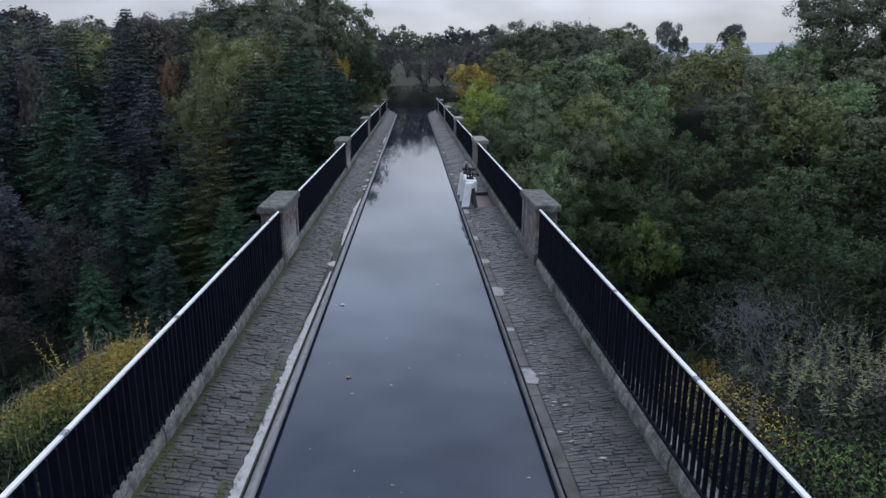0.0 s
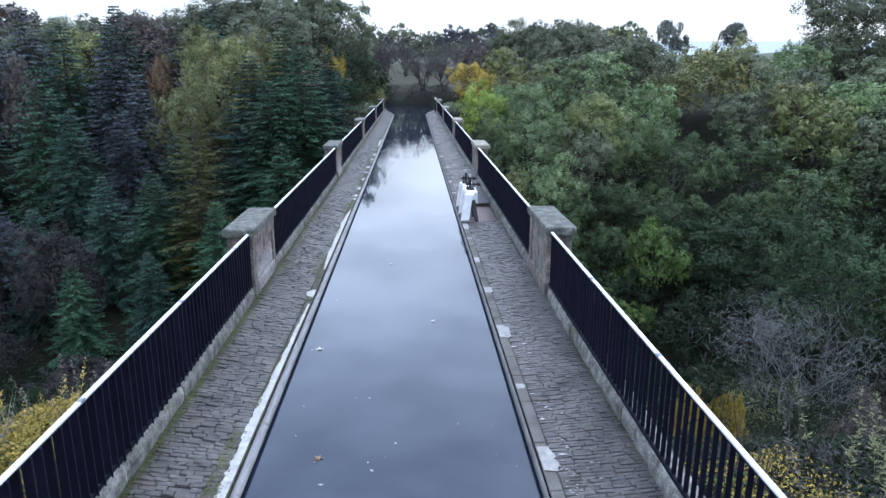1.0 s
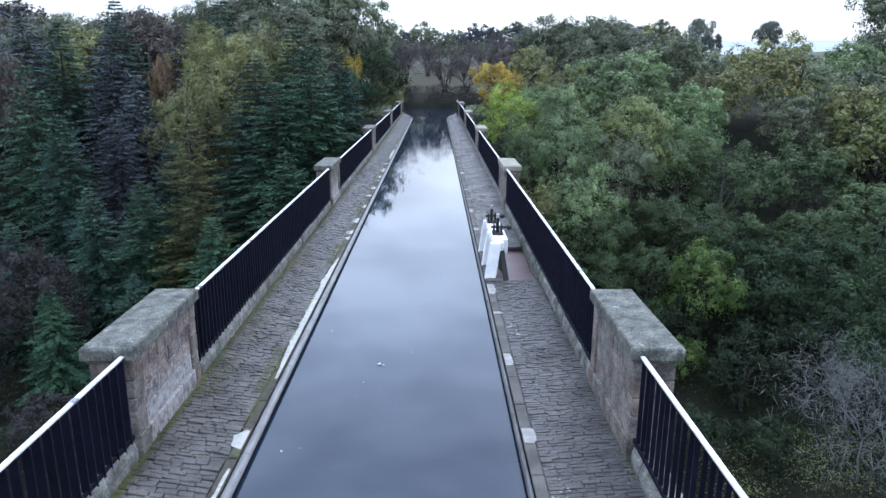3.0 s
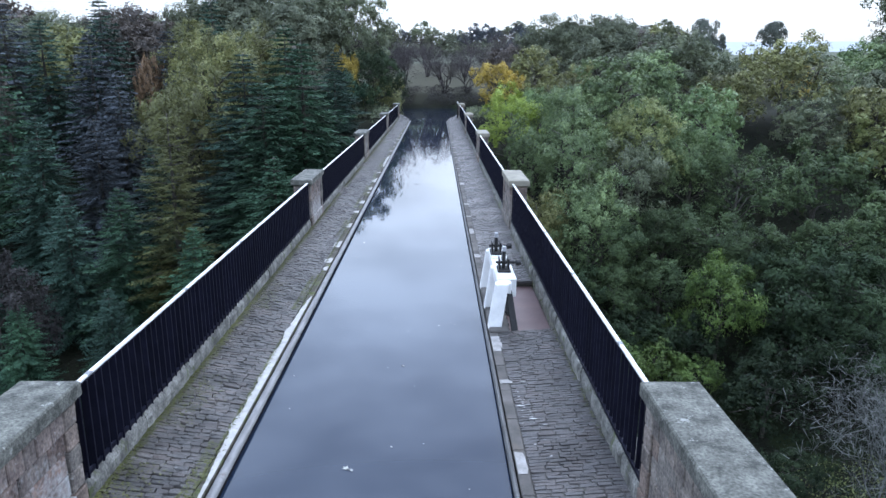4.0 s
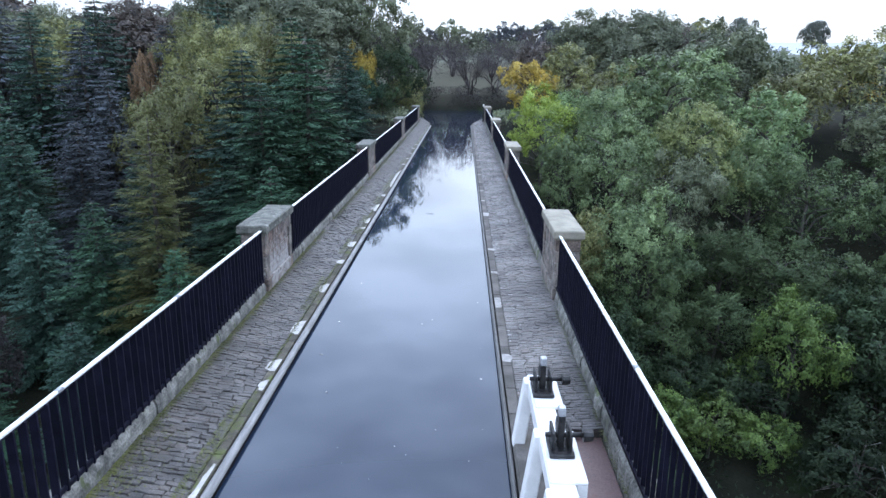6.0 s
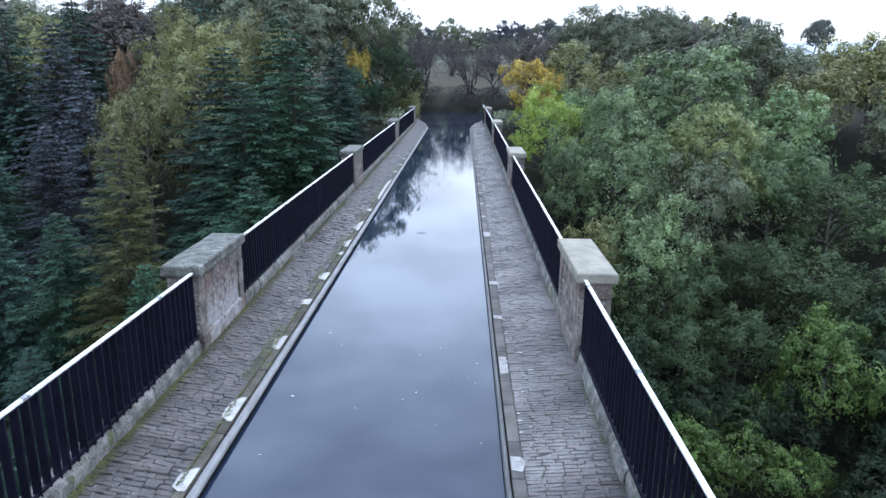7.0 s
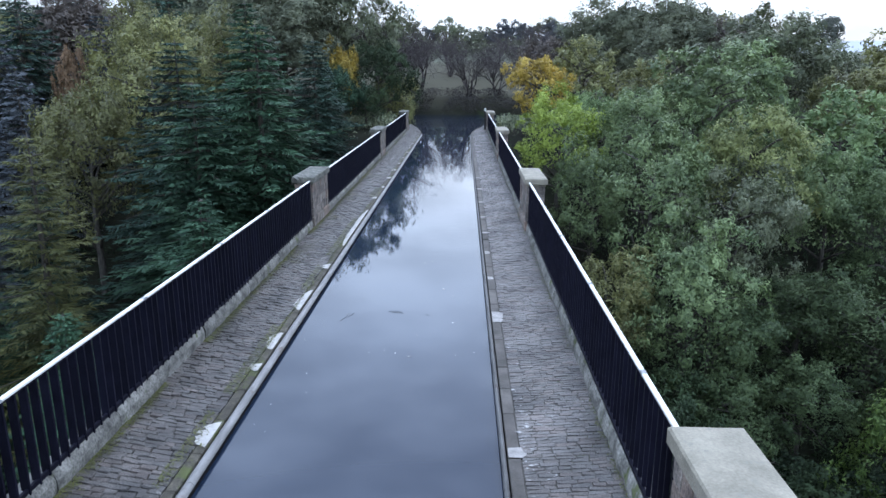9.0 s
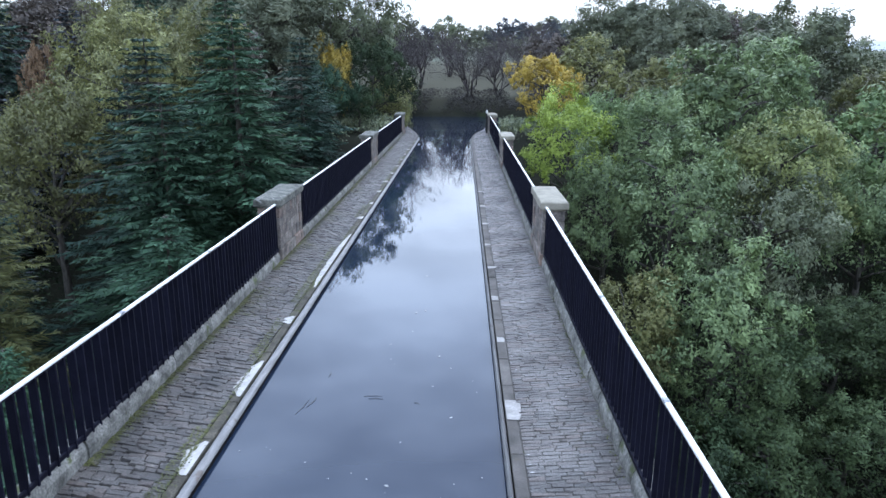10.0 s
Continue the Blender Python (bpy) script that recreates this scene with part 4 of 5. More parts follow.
# ---- things afloat ----
r6 = np.random.RandomState(4)
fl = []
for i in range(260):
    y = r6.uniform(3, 62)
    x = r6.uniform(-1.6, 1.6)
    if noise.noise(Vector((x * 0.5, y * 0.25, 3))) < -0.1:
        continue
    a, q = r6.uniform(0, 6.28), r6.uniform(0.006, 0.018) if i % 4 else r6.uniform(0.02, 0.04)
    c = np.array((x, y, WATER_Z + 0.005))
    u, v_ = np.array((math.cos(a), math.sin(a), 0)) * q, np.array((-math.sin(a), math.cos(a), 0)) * q * 0.6
    fl.append((c - u, c - v_, c + u, c + v_))
tagged(new("floating_flecks", quads("floating_flecks", np.array(fl), m_fleck)), "scattered pale leaf flecks and foam on the water", "leaf litter", kind="stuff")
for x, y, a, ln in ((-1.03, 41.67, 78, 0.6), (-0.93, 41.8, 74, 0.4), (-0.08, 42.03, 3, 0.36), (-0.02, 41.95, -3, 0.3), (-0.85, 42.76, 90, 0.28), (0.57, 41.83, -30, 0.12)):
    d = Vector((math.cos(radians(a)), math.sin(radians(a)), 0)) * ln / 2
    c = Vector((x, y, WATER_Z + 0.004))
    v, f = tube([c - d * 0.75, c + Vector((0.02, 0.015, 0.004)), c + d * 0.75], [0.0025, 0.003, 0.002], 5)
    tagged(new("floating_stick", mesh("floating_stick", v, f, m_stick)), "thin dark stick afloat on the canal", "stick", group="floating sticks")

m_fallen = mat("fallen_leaf", (0.32, 0.31, 0.27), (0.5, 0.49, 0.43), 8, 0.7, 0.2, 60)
m_fallen_brown = mat("fallen_brown_leaf", (0.16, 0.1, 0.05), (0.3, 0.2, 0.1), 8, 0.7, 0.2, 60)
for x, y, a, size, m_ in ((-1.46, 13.87, 20, 0.085, m_fallen), (-1.0, 10.28, 70, 0.07, m_fallen_brown), (-0.35, 19.4, 140, 0.055, m_fallen), (0.62, 15.2, 250, 0.05, m_fallen)):
    v = [(0, 0, 0.012)]
    for i in range(10):
        rr = size * ((1.0, 0.4)[i % 2] if i else 1.25)
        w_ = 2 * math.pi * i / 10
        v.append((rr * math.cos(w_), rr * math.sin(w_), 0.004 + 0.006 * (i % 3)))
    v += [(-size * 1.7, 0.006, 0.006), (-size * 1.7, -0.006, 0.006)]
    f = [(0, 1 + i, 1 + (i + 1) % 10) for i in range(10)] + [(0, 11, 12)]
    tagged(new("fallen_leaf", mesh("fallen_leaf", v, f, m_)), ("pale" if m_ is m_fallen else "brown") + " lobed leaf afloat on the canal", "leaf", group="floating leaves").matrix_basis = pose(x, y, WATER_Z + 0.003, 0, 0, a)

# ---- trees ----


def leaves_at(centres, normals, size, r, squash=0.42):
    """A pointed three-cornered leaf at each centre, turned about its normal."""
    n = len(centres)
    nrm = normals + r.normal(0, 0.36, (n, 3))
    nrm /= np.linalg.norm(nrm, axis=1)[:, None] + 1e-6
    u = np.cross(nrm, r.normal(0, 1, (n, 3))) + np.array((0, 0, 0.35))
    u /= np.linalg.norm(u, axis=1)[:, None] + 1e-6
    v = np.cross(nrm, u)
    s = (size * r.uniform(0.6, 1.35, n))[:, None]
    return np.stack((centres - u * s, centres + u * s * 0.5 - v * s * squash, centres + u * s * 0.7 + v * s * squash), axis=1)


def broadleaf(seed, height, radius, clumps, per, size, base=0.18, material=None, lumpy=0.5, bark=None):
    """A trunk with limbs, and a crown of leaf clumps that leaves gaps. Returns the two meshes."""
    r = np.random.RandomState(seed)
    wood = []
    lean = r.normal(0, 0.03, 2) * height
    top = np.array((lean[0], lean[1], height * 0.72))
    pts = [np.array((0, 0, -1.5)), np.array((0, 0, 0.5)), top * 0.45 + r.normal(0, 0.15, 3), top]
    wood.append(tube(pts, [height * 0.028, height * 0.022, height * 0.014, height * 0.004], 7))
    limbs = []
    for i in range(15):
        t = r.uniform(0.22, 0.95)
        a = i * 2.4 + r.uniform(-0.4, 0.4)
        start = top * t
        rise = r.uniform(0.1, 0.55) * height * (1 - t * 0.5)
        out = radius * r.uniform(0.55, 0.98) * (1.0 - 0.5 * max(0, t - 0.5))
        tip = start + np.array((math.cos(a) * out, math.sin(a) * out, rise * 0.6))
        mid = (start + tip) / 2 + np.array((0, 0, rise * 0.15)) + r.normal(0, 0.2, 3)
        wood.append(tube([start, mid, tip], [height * 0.009, height * 0.006, height * 0.002], 5))
        limbs.append((start, mid, tip))
    mid_z = height * (base + (1 - base) * 0.48)
    half = height * (1 - base) * 0.52
    lobes = [(np.array((math.cos(a), math.sin(a), z)), r.uniform(0.75, 1.12)) for a, z in zip(r.uniform(0, 6.28, 20), r.uniform(-0.8, 1.3, 20))]
    lobe_d = np.array([ld / np.linalg.norm(ld) for ld, lk in lobes])
    lobe_k = np.array([lk for ld, lk in lobes])

    def spread_out(d):
        """How far the crown reaches in each direction."""
        c = np.clip((d @ lobe_d.T - 0.82) / 0.18, 0, 1)
        return 0.74 + ((lobe_k - 0.74 + lumpy * 0.2) * np.sqrt(c)).max(axis=1)

    def place(d, k):
        wide = np.where(d[:, 2] > 0, 1.0, 1.0 - 0.25 * d[:, 2] ** 2)
        p = np.stack((d[:, 0] * radius * k * wide, d[:, 1] * radius * k * wide, mid_z + d[:, 2] * half * k), axis=1)
        p[:, :2] += lean * (p[:, 2] / height)[:, None]
        return p

    def ways(n):
        d = r.normal(0, 1, (n, 3))
        d /= np.linalg.norm(d, axis=1)[:, None]
        d[:, 2] = np.where(d[:, 2] < -0.5, -d[:, 2] * 0.6, d[:, 2])
        return d / np.linalg.norm(d, axis=1)[:, None]

    # plumes on the crown, tufts on each plume, leaves in each tuft
    d = ways(clumps)
    cs = place(d, spread_out(d) * r.uniform(0.6, 0.92, clumps))
    cr = radius * r.uniform(0.17, 0.31, clumps)
    tufts = 9
    idx = np.repeat(np.arange(clumps), tufts)
    lift = d[idx] * 0.55 + np.array((0, 0, 0.5))
    tw = r.normal(0, 0.62, (clumps * tufts, 3)) + lift
    tw /= np.linalg.norm(tw, axis=1)[:, None]
    tc = cs[idx] + tw * (cr[idx] * r.uniform(0.62, 1.12, clumps * tufts))[:, None] * np.array((1, 1, 1.25))
    idx2 = np.repeat(np.arange(clumps * tufts), per)
    off = r.normal(0, 1, (clumps * tufts * per, 3))
    pos = tc[idx2] + off * (cr[idx][idx2] * 0.17)[:, None]
    nrm = tw[idx2] + off * 0.25
    loose = int(clumps * tufts * per * 0.16)
    d = ways(loose)
    skin = place(d, spread_out(d) * r.uniform(0.5, 0.8, loose)) + r.normal(0, 0.15, (loose, 3))
    pos = np.concatenate((pos, skin))
    nrm = np.concatenate((nrm, d * 0.7 + np.array((0, 0, 0.5))))
    q = leaves_at(pos, nrm, size, r)
    v, f = join(wood)
    return mesh("trunk", v, f, bark or m_bark, True), tris("crown", q, material or LEAF["ash"])


def conifer(seed, height, radius, whorls, per, twigs, material, droop=0.3, wide=1.0):
    """A straight trunk with whorls of sweeping boughs; each bough is a flat comb of needle sprays."""
    r = np.random.RandomState(seed)
    wood = [tube([(0, 0, -1.5), (0, 0, height * 0.5), (0, 0, height)], [height * 0.018, height * 0.011, 0.02], 7)]
    out = []
    up = np.array((0, 0, 1.0))
    for i in range(whorls):
        t = (i + r.uniform(0.2, 0.8)) / whorls
        z = height * (0.08 + 0.92 * t)
        reach = radius * (1 - t) ** 0.72 * r.uniform(0.8, 1.12) + 0.2
        for j in range(per):
            a = 2 * math.pi * (j + r.uniform(-0.4, 0.4)) / per + i * 0.7
            ln = reach * r.uniform(0.55, 1.15)
            d = np.array((math.cos(a), math.sin(a), 0))
            side = np.array((-d[1], d[0], 0))
            rise = 0.35 * (t - 0.35) + r.normal(0, 0.06)
            if i % 3 == 0 and j % 2 == 0:
                wood.append(tube([(0, 0, z), tuple(d * ln * 0.8 + up * (z + (rise - droop * 0.7) * ln * 0.8))], [0.05, 0.012], 4))
            m = max(8, int(twigs * ln / radius))
            u = 0.15 + 0.85 * (np.arange(m) + r.uniform(0, 1, m)) / m
            base = d * (ln * u)[:, None] + up * (z + ln * (rise * u - droop * (1.5 * u - 0.75 * u ** 2)))[:, None]
            sgn = np.where(np.arange(m) % 2, 1.0, -1.0)
            sgn[-2:] *= 0.15
            way = d * 0.75 + side * (sgn * r.uniform(0.5, 1.0, m))[:, None] + up * r.uniform(-0.5, 0.12, m)[:, None]
            way /= np.linalg.norm(way, axis=1)[:, None]
            tl = (0.2 + 0.3 * ln * (1.05 - u) * 0.8 + 0.12) * r.uniform(0.7, 1.3, m)
            wd = 0.075 * wide * r.uniform(0.7, 1.4, m)
            cross = np.cross(way, up + r.normal(0, 0.5, (m, 3)))
            cross /= np.linalg.norm(cross, axis=1)[:, None] + 1e-6
            root = base + way * (tl * 0.35)[:, None]
            out.append(np.stack((root - cross * wd[:, None], root + cross * wd[:, None] - way * (tl * 0.3)[:, None], base + way * tl[:, None]), axis=1))
    vv, ff = join(wood)
    return mesh("trunk", vv, ff, m_bark, True), tris("crown", np.concatenate(out), material)


def bare(seed, height, spread, depth=5, stems=4, material=None, thick=0.02, haze=2500):
    """A leafless tree or bush: stems that fork into fine twigs. One mesh for the stems, one for the twigs."""
    r = np.random.RandomState(seed)
    big, fine = [], []

    def grow(p, d, ln, rad, level):
        q = p + d * ln * 0.55 + r.normal(0, 0.05 * ln, 3)
        e = p + d * ln + r.normal(0, 0.08 * ln, 3)
        (big if level < 2 else fine).append(tube([p, q, e], [rad, rad * 0.8, rad * 0.6], 5 if level < 2 else 3))
        if level < depth:
            for _ in range(3 if level < 3 else 2):
                nd = d + r.normal(0, 0.42, 3) * np.array((spread, spread, 0.7)) + np.array((0, 0, 0.06))
                nd /= np.linalg.norm(nd)
                grow(e if r.uniform() < 0.6 else q, nd, ln * r.uniform(0.62, 0.85), rad * 0.58, level + 1)

    for i in range(stems):
        a = 2 * math.pi * i / stems + r.uniform(0, 1)
        d = np.array((math.cos(a) * 0.28 * spread, math.sin(a) * 0.28 * spread, 1.0))
        grow(np.array((math.cos(a) * 0.15, math.sin(a) * 0.15, -0.4)), d / np.linalg.norm(d), height * 0.32, height * thick, 0)
    v, f = join(big)
    v2, f2 = join(fine)
    tips = np.array([np.array(tv[-1]) for tv, tf in fine])
    idx = r.randint(len(tips), size=haze)
    hp = tips[idx] + r.normal(0, 0.05 * height, (haze, 3))
    q = leaves_at(hp, r.normal(0, 1, (haze, 3)), 0.05 * height, r, 0.04)
    o = len(v2)
    v2 = list(v2) + [Vector(p) for p in q.reshape(-1, 3)]
    f2 = f2 + [(o + 3 * k, o + 3 * k + 1, o + 3 * k + 2) for k in range(haze)]
    return mesh("trunk", v, f, material or m_twig, True), mesh("crown", v2, f2, material or m_twig)


BROAD = [broadleaf(11 + i, 13.0, 4.9, 48, 26, 0.171, base=0.06, material=LEAF["ash"]) for i in range(5)]
SOFT = [broadleaf(41 + i, 13.0, 4.4, 70, 26, 0.13, base=0.06, lumpy=0.2, material=LEAF["olive"]) for i in range(2)]
PLAIN = [broadleaf(21 + i, 13.0, 5.1, 44, 13, 0.277, base=0.06, material=LEAF["ash"]) for i in range(4)]
ROUND = [broadleaf(31 + i, 9.0, 5.0, 36, 28, 0.17, base=0.04, material=LEAF["grey"]) for i in range(3)]
SHRUB = [broadleaf(61 + i, 9.0, 5.0, 36, 13, 0.26, base=0.04, material=LEAF["deep"]) for i in range(2)]
TALL = [broadleaf(51 + i, 19.0, 7.2, 84, 23, 0.259, base=0.16, material=LEAF["ash"]) for i in range(3)]
LONE = [broadleaf(81 + i, 12.0, 5.4, 46, 16, 0.3, base=0.24, lumpy=0.25, material=LEAF["lone"]) for i in range(2)]
FAR = [broadleaf(71 + i, 12.0, 5.8, 28, 8, 0.535, base=0.06, material=LEAF["grey"]) for i in range(4)]
SPRUCE = [conifer(91 + i, 17.0, 6.2, 40, 9, 78, LEAF["spruce"]) for i in range(3)]
DARK = [conifer(96 + i, 17.0, 6.2, 32, 8, 37, LEAF["spruce"], wide=1.85) for i in range(2)]
LARCH = [conifer(101 + i, 15.0, 3.6, 36, 7, 100, LEAF["olive"], droop=0.05, wide=0.45) for i in range(2)]
BARE = [bare(121 + i, 9.0, 1.0, 6, 3) for i in range(2)]
BUSH = [bare(131 + i, 6.5, 1.2, 7, 4, m_bark_pale, 0.0078, 2600) for i in range(2)]

WORDS = {"lone": "smoky green", "leafy": "fresh mid-green", "mid": "dim green", "dusk": "dim grey-green", "shade": "shaded mid-green", "litter": "dark withered brown", "ivy": "dark green", "ash": "soft green", "grey": "dull grey-green", "green": "fresh green", "lime": "bright yellow-green", "dull_lime": "dull yellow-green", "gold": "golden yellow",
         "orange": "orange autumn", "olive": "olive yellow-green", "russet": "russet brown", "spruce": "dark blue-green", "fir": "deep green", "slate": "slate-grey", "larch": "olive yellow-green", "deep": "deep green"}
tree_rng = random.Random(3)
STANDING = []


def plant(pair, x, y, top, height, native, leaf, name, label, group, radius=1.0, names=("trunk", "crown"), z=None):
    """Stand a tree so that its top is at the given height; its foot goes to the ground."""
    foot = ground(x, y) if z is None else z
    STANDING.append((x, y))
    tall = top - foot if top is not None else height
    k = tall / native
    t = tagged(new(name, None), label, "bush" if "bush" in name else "tree", group=group)
    t.matrix_basis = pose(x, y, foot, 0, 0, tree_rng.uniform(0, 360)) @ Matrix.Diagonal((k * radius, k * radius, k, 1))
    for data, nm in zip(pair, names):
        ob = part(nm, data, t)
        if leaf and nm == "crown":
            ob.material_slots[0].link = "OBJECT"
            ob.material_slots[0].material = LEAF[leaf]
    return t


def near(x, y):
    """Whether the walk passes near enough for fine leaves."""
    return math.hypot(x, y - 36) < 42


def broad_tree(x, y, top, leaf, spread=1.0, kind=None):
    # low crowns and those far right take darker leaves: valley shade put into colour
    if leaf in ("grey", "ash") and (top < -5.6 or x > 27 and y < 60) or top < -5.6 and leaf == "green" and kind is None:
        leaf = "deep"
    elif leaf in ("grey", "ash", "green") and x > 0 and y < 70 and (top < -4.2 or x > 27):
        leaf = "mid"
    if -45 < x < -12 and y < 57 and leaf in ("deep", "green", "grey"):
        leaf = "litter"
    pool, native = {"soft": (SOFT, 13.0), "round": (ROUND, 9.0), "tall": (TALL, 19.0), "far": (FAR, 12.0), None: (BROAD if near(x, y) else PLAIN, 13.0)}[kind]
    k = max(3.0, top - ground(x, y)) / native
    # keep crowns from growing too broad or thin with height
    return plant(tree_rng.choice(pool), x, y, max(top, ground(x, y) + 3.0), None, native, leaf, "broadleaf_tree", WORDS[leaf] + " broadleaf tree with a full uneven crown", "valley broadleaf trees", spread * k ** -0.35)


def fir_tree(x, y, top, leaf, spread=1.0):
    larch = leaf == "larch"
    pool, native = (LARCH, 15.0) if larch else (SPRUCE if near(x, y) else DARK, 17.0)
    return plant(tree_rng.choice(pool), x, y, max(top, ground(x, y) + 4), None, native, leaf, "conifer_tree", WORDS[leaf] + (" feathery larch in autumn" if larch else " conifer with drooping boughs"), "valley conifers", spread)


# left of the canal: conifers, nearest first
for x, y, top, leaf, k in (
        (-17.0, 57.5, 2.0, "larch", 1.0), (-12.0, 63.0, 4.0, "fir", 1.15), (-9.6, 66.0, 7.0, "fir", 1.1), (-14.5, 67.5, 6.2, "spruce", 1.1), (-10.5, 59.0, -1.0, "fir", 1.2),
        (-20.5, 57.0, -2.8, "fir", 1.0), (-24.5, 57.5, -3.4, "spruce", 1.0), (-30.0, 65.0, 1.4, "spruce", 0.95), (-34.5, 69.0, 5.3, "fir", 1.0), (-26.0, 66.0, 1.0, "slate", 1.0), (-20.0, 62.0, -0.5, "spruce", 0.9),
        (-26.5, 72.0, 4.5, "slate", 1.05), (-38.0, 62.0, -1.0, "slate", 1.0), (-15.0, 55.0, -5.0, "fir", 1.0), (-19.0, 51.0, -8.0, "spruce", 1.0), (-24.0, 50.0, -8.5, "fir", 1.0),
        (-29.0, 55.0, -5.5, "spruce", 1.0), (-34.0, 58.0, -4.5, "slate", 1.0), (-41.0, 70.0, 3.0, "spruce", 1.0), (-47.0, 72.0, 5.5, "slate", 1.1), (-30.5, 76.0, 8.0, "slate", 1.15),
        (-37.0, 80.0, 9.5, "spruce", 1.15), (-25.0, 80.0, 8.5, "slate", 1.1), (-8.2, 73.5, 6.5, "spruce", 1.0), (-12.5, 74.0, 8.8, "fir", 1.0), (-52.0, 82.0, 10.0, "spruce", 1.2),
        (-44.0, 86.0, 11.5, "slate", 1.2), (-58.0, 74.0, 6.0, "fir", 1.1), (-12.5, 53.0, -6.5, "spruce", 1.0), (-8.5, 56.0, -5.0, "fir", 0.9), (-9.0, 82.0, 5.0, "spruce", 0.9)):
    fir_tree(x, y, top, leaf, k)
for x, y, top, leaf, k, kind in (
        (-19.0, 74.0, 8.0, "olive", 0.95, "soft"), (-20.6, 68.6, 4.6, "olive", 0.85, "soft"), (-26.2, 78.0, 6.6, "orange", 0.3, None), (-22.5, 82.0, 9.8, "olive", 1.0, "soft"), (-16.5, 79.0, 9.5, "olive", 0.9, "soft"), (-15.5, 90.0, 12.5, "dusk", 1.1, "tall"), (-9.5, 90.0, 7.2, "gold", 0.44, None), (-9.4, 86.8, 4.9, "fir", 0.75, "round"), (-36.0, 98.0, 11.4, "russet", 0.9, "tall"), (-6.6, 92.5, 6.9, "deep", 0.85, "round"), (-11.0, 98.0, 14.5, "grey", 0.9, "tall"),
        (-17.0, 100.0, 16.5, "dusk", 1.1, "tall"), (-26.0, 51.5, -6.0, "grey", 0.8, None), (-40.0, 76.0, 6.0, "russet", 0.45, None), (-33.0, 92.0, 11.5, "russet", 1.0, None), (-46.0, 96.0, 11.0, "dusk", 1.0, "tall"),
        (-24.0, 98.0, 14.0, "dusk", 1.0, "tall"), (-60.0, 98.0, 11.0, "dusk", 1.1, "tall"), (-7.0, 88.0, 3.2, "deep", 0.8, "round"), (-5.4, 96.5, 4.0, "olive", 0.7, "round"), (-20.0, 95.0, 11.5, "olive", 0.9, None),
        (-52.0, 104.0, 10.6, "dusk", 1.1, "tall"), (-44.0, 108.0, 10.8, "grey", 1.1, "tall"), (-38.5, 104.0, 11.2, "dusk", 1.0, "tall"), (-31.0, 109.0, 13.4, "dusk", 1.0, "tall"), (-26.5, 105.0, 14.2, "grey", 0.9, "tall"), (-60.0, 112.0, 12.0, "dusk", 1.1, "tall"),
        (-36.0, 52.0, -6.0, "grey", 1.0, "round"), (-42.0, 55.0, -5.0, "russet", 1.0, "round"), (-29.0, 46.0, -11.0, "grey", 1.0, "round"), (-21.0, 43.0, -13.0, "green", 1.0, "round"), (-13.0, 45.0, -12.0, "grey", 1.0, "round"),
        (-52.0, 62.0, 0.5, "grey", 1.0, None), (-38.0, 46.0, -9.0, "grey", 1.0, "round"), (-16.0, 84.0, 8.0, "russet", 0.9, None)):
    broad_tree(x, y, top, leaf, k, kind)

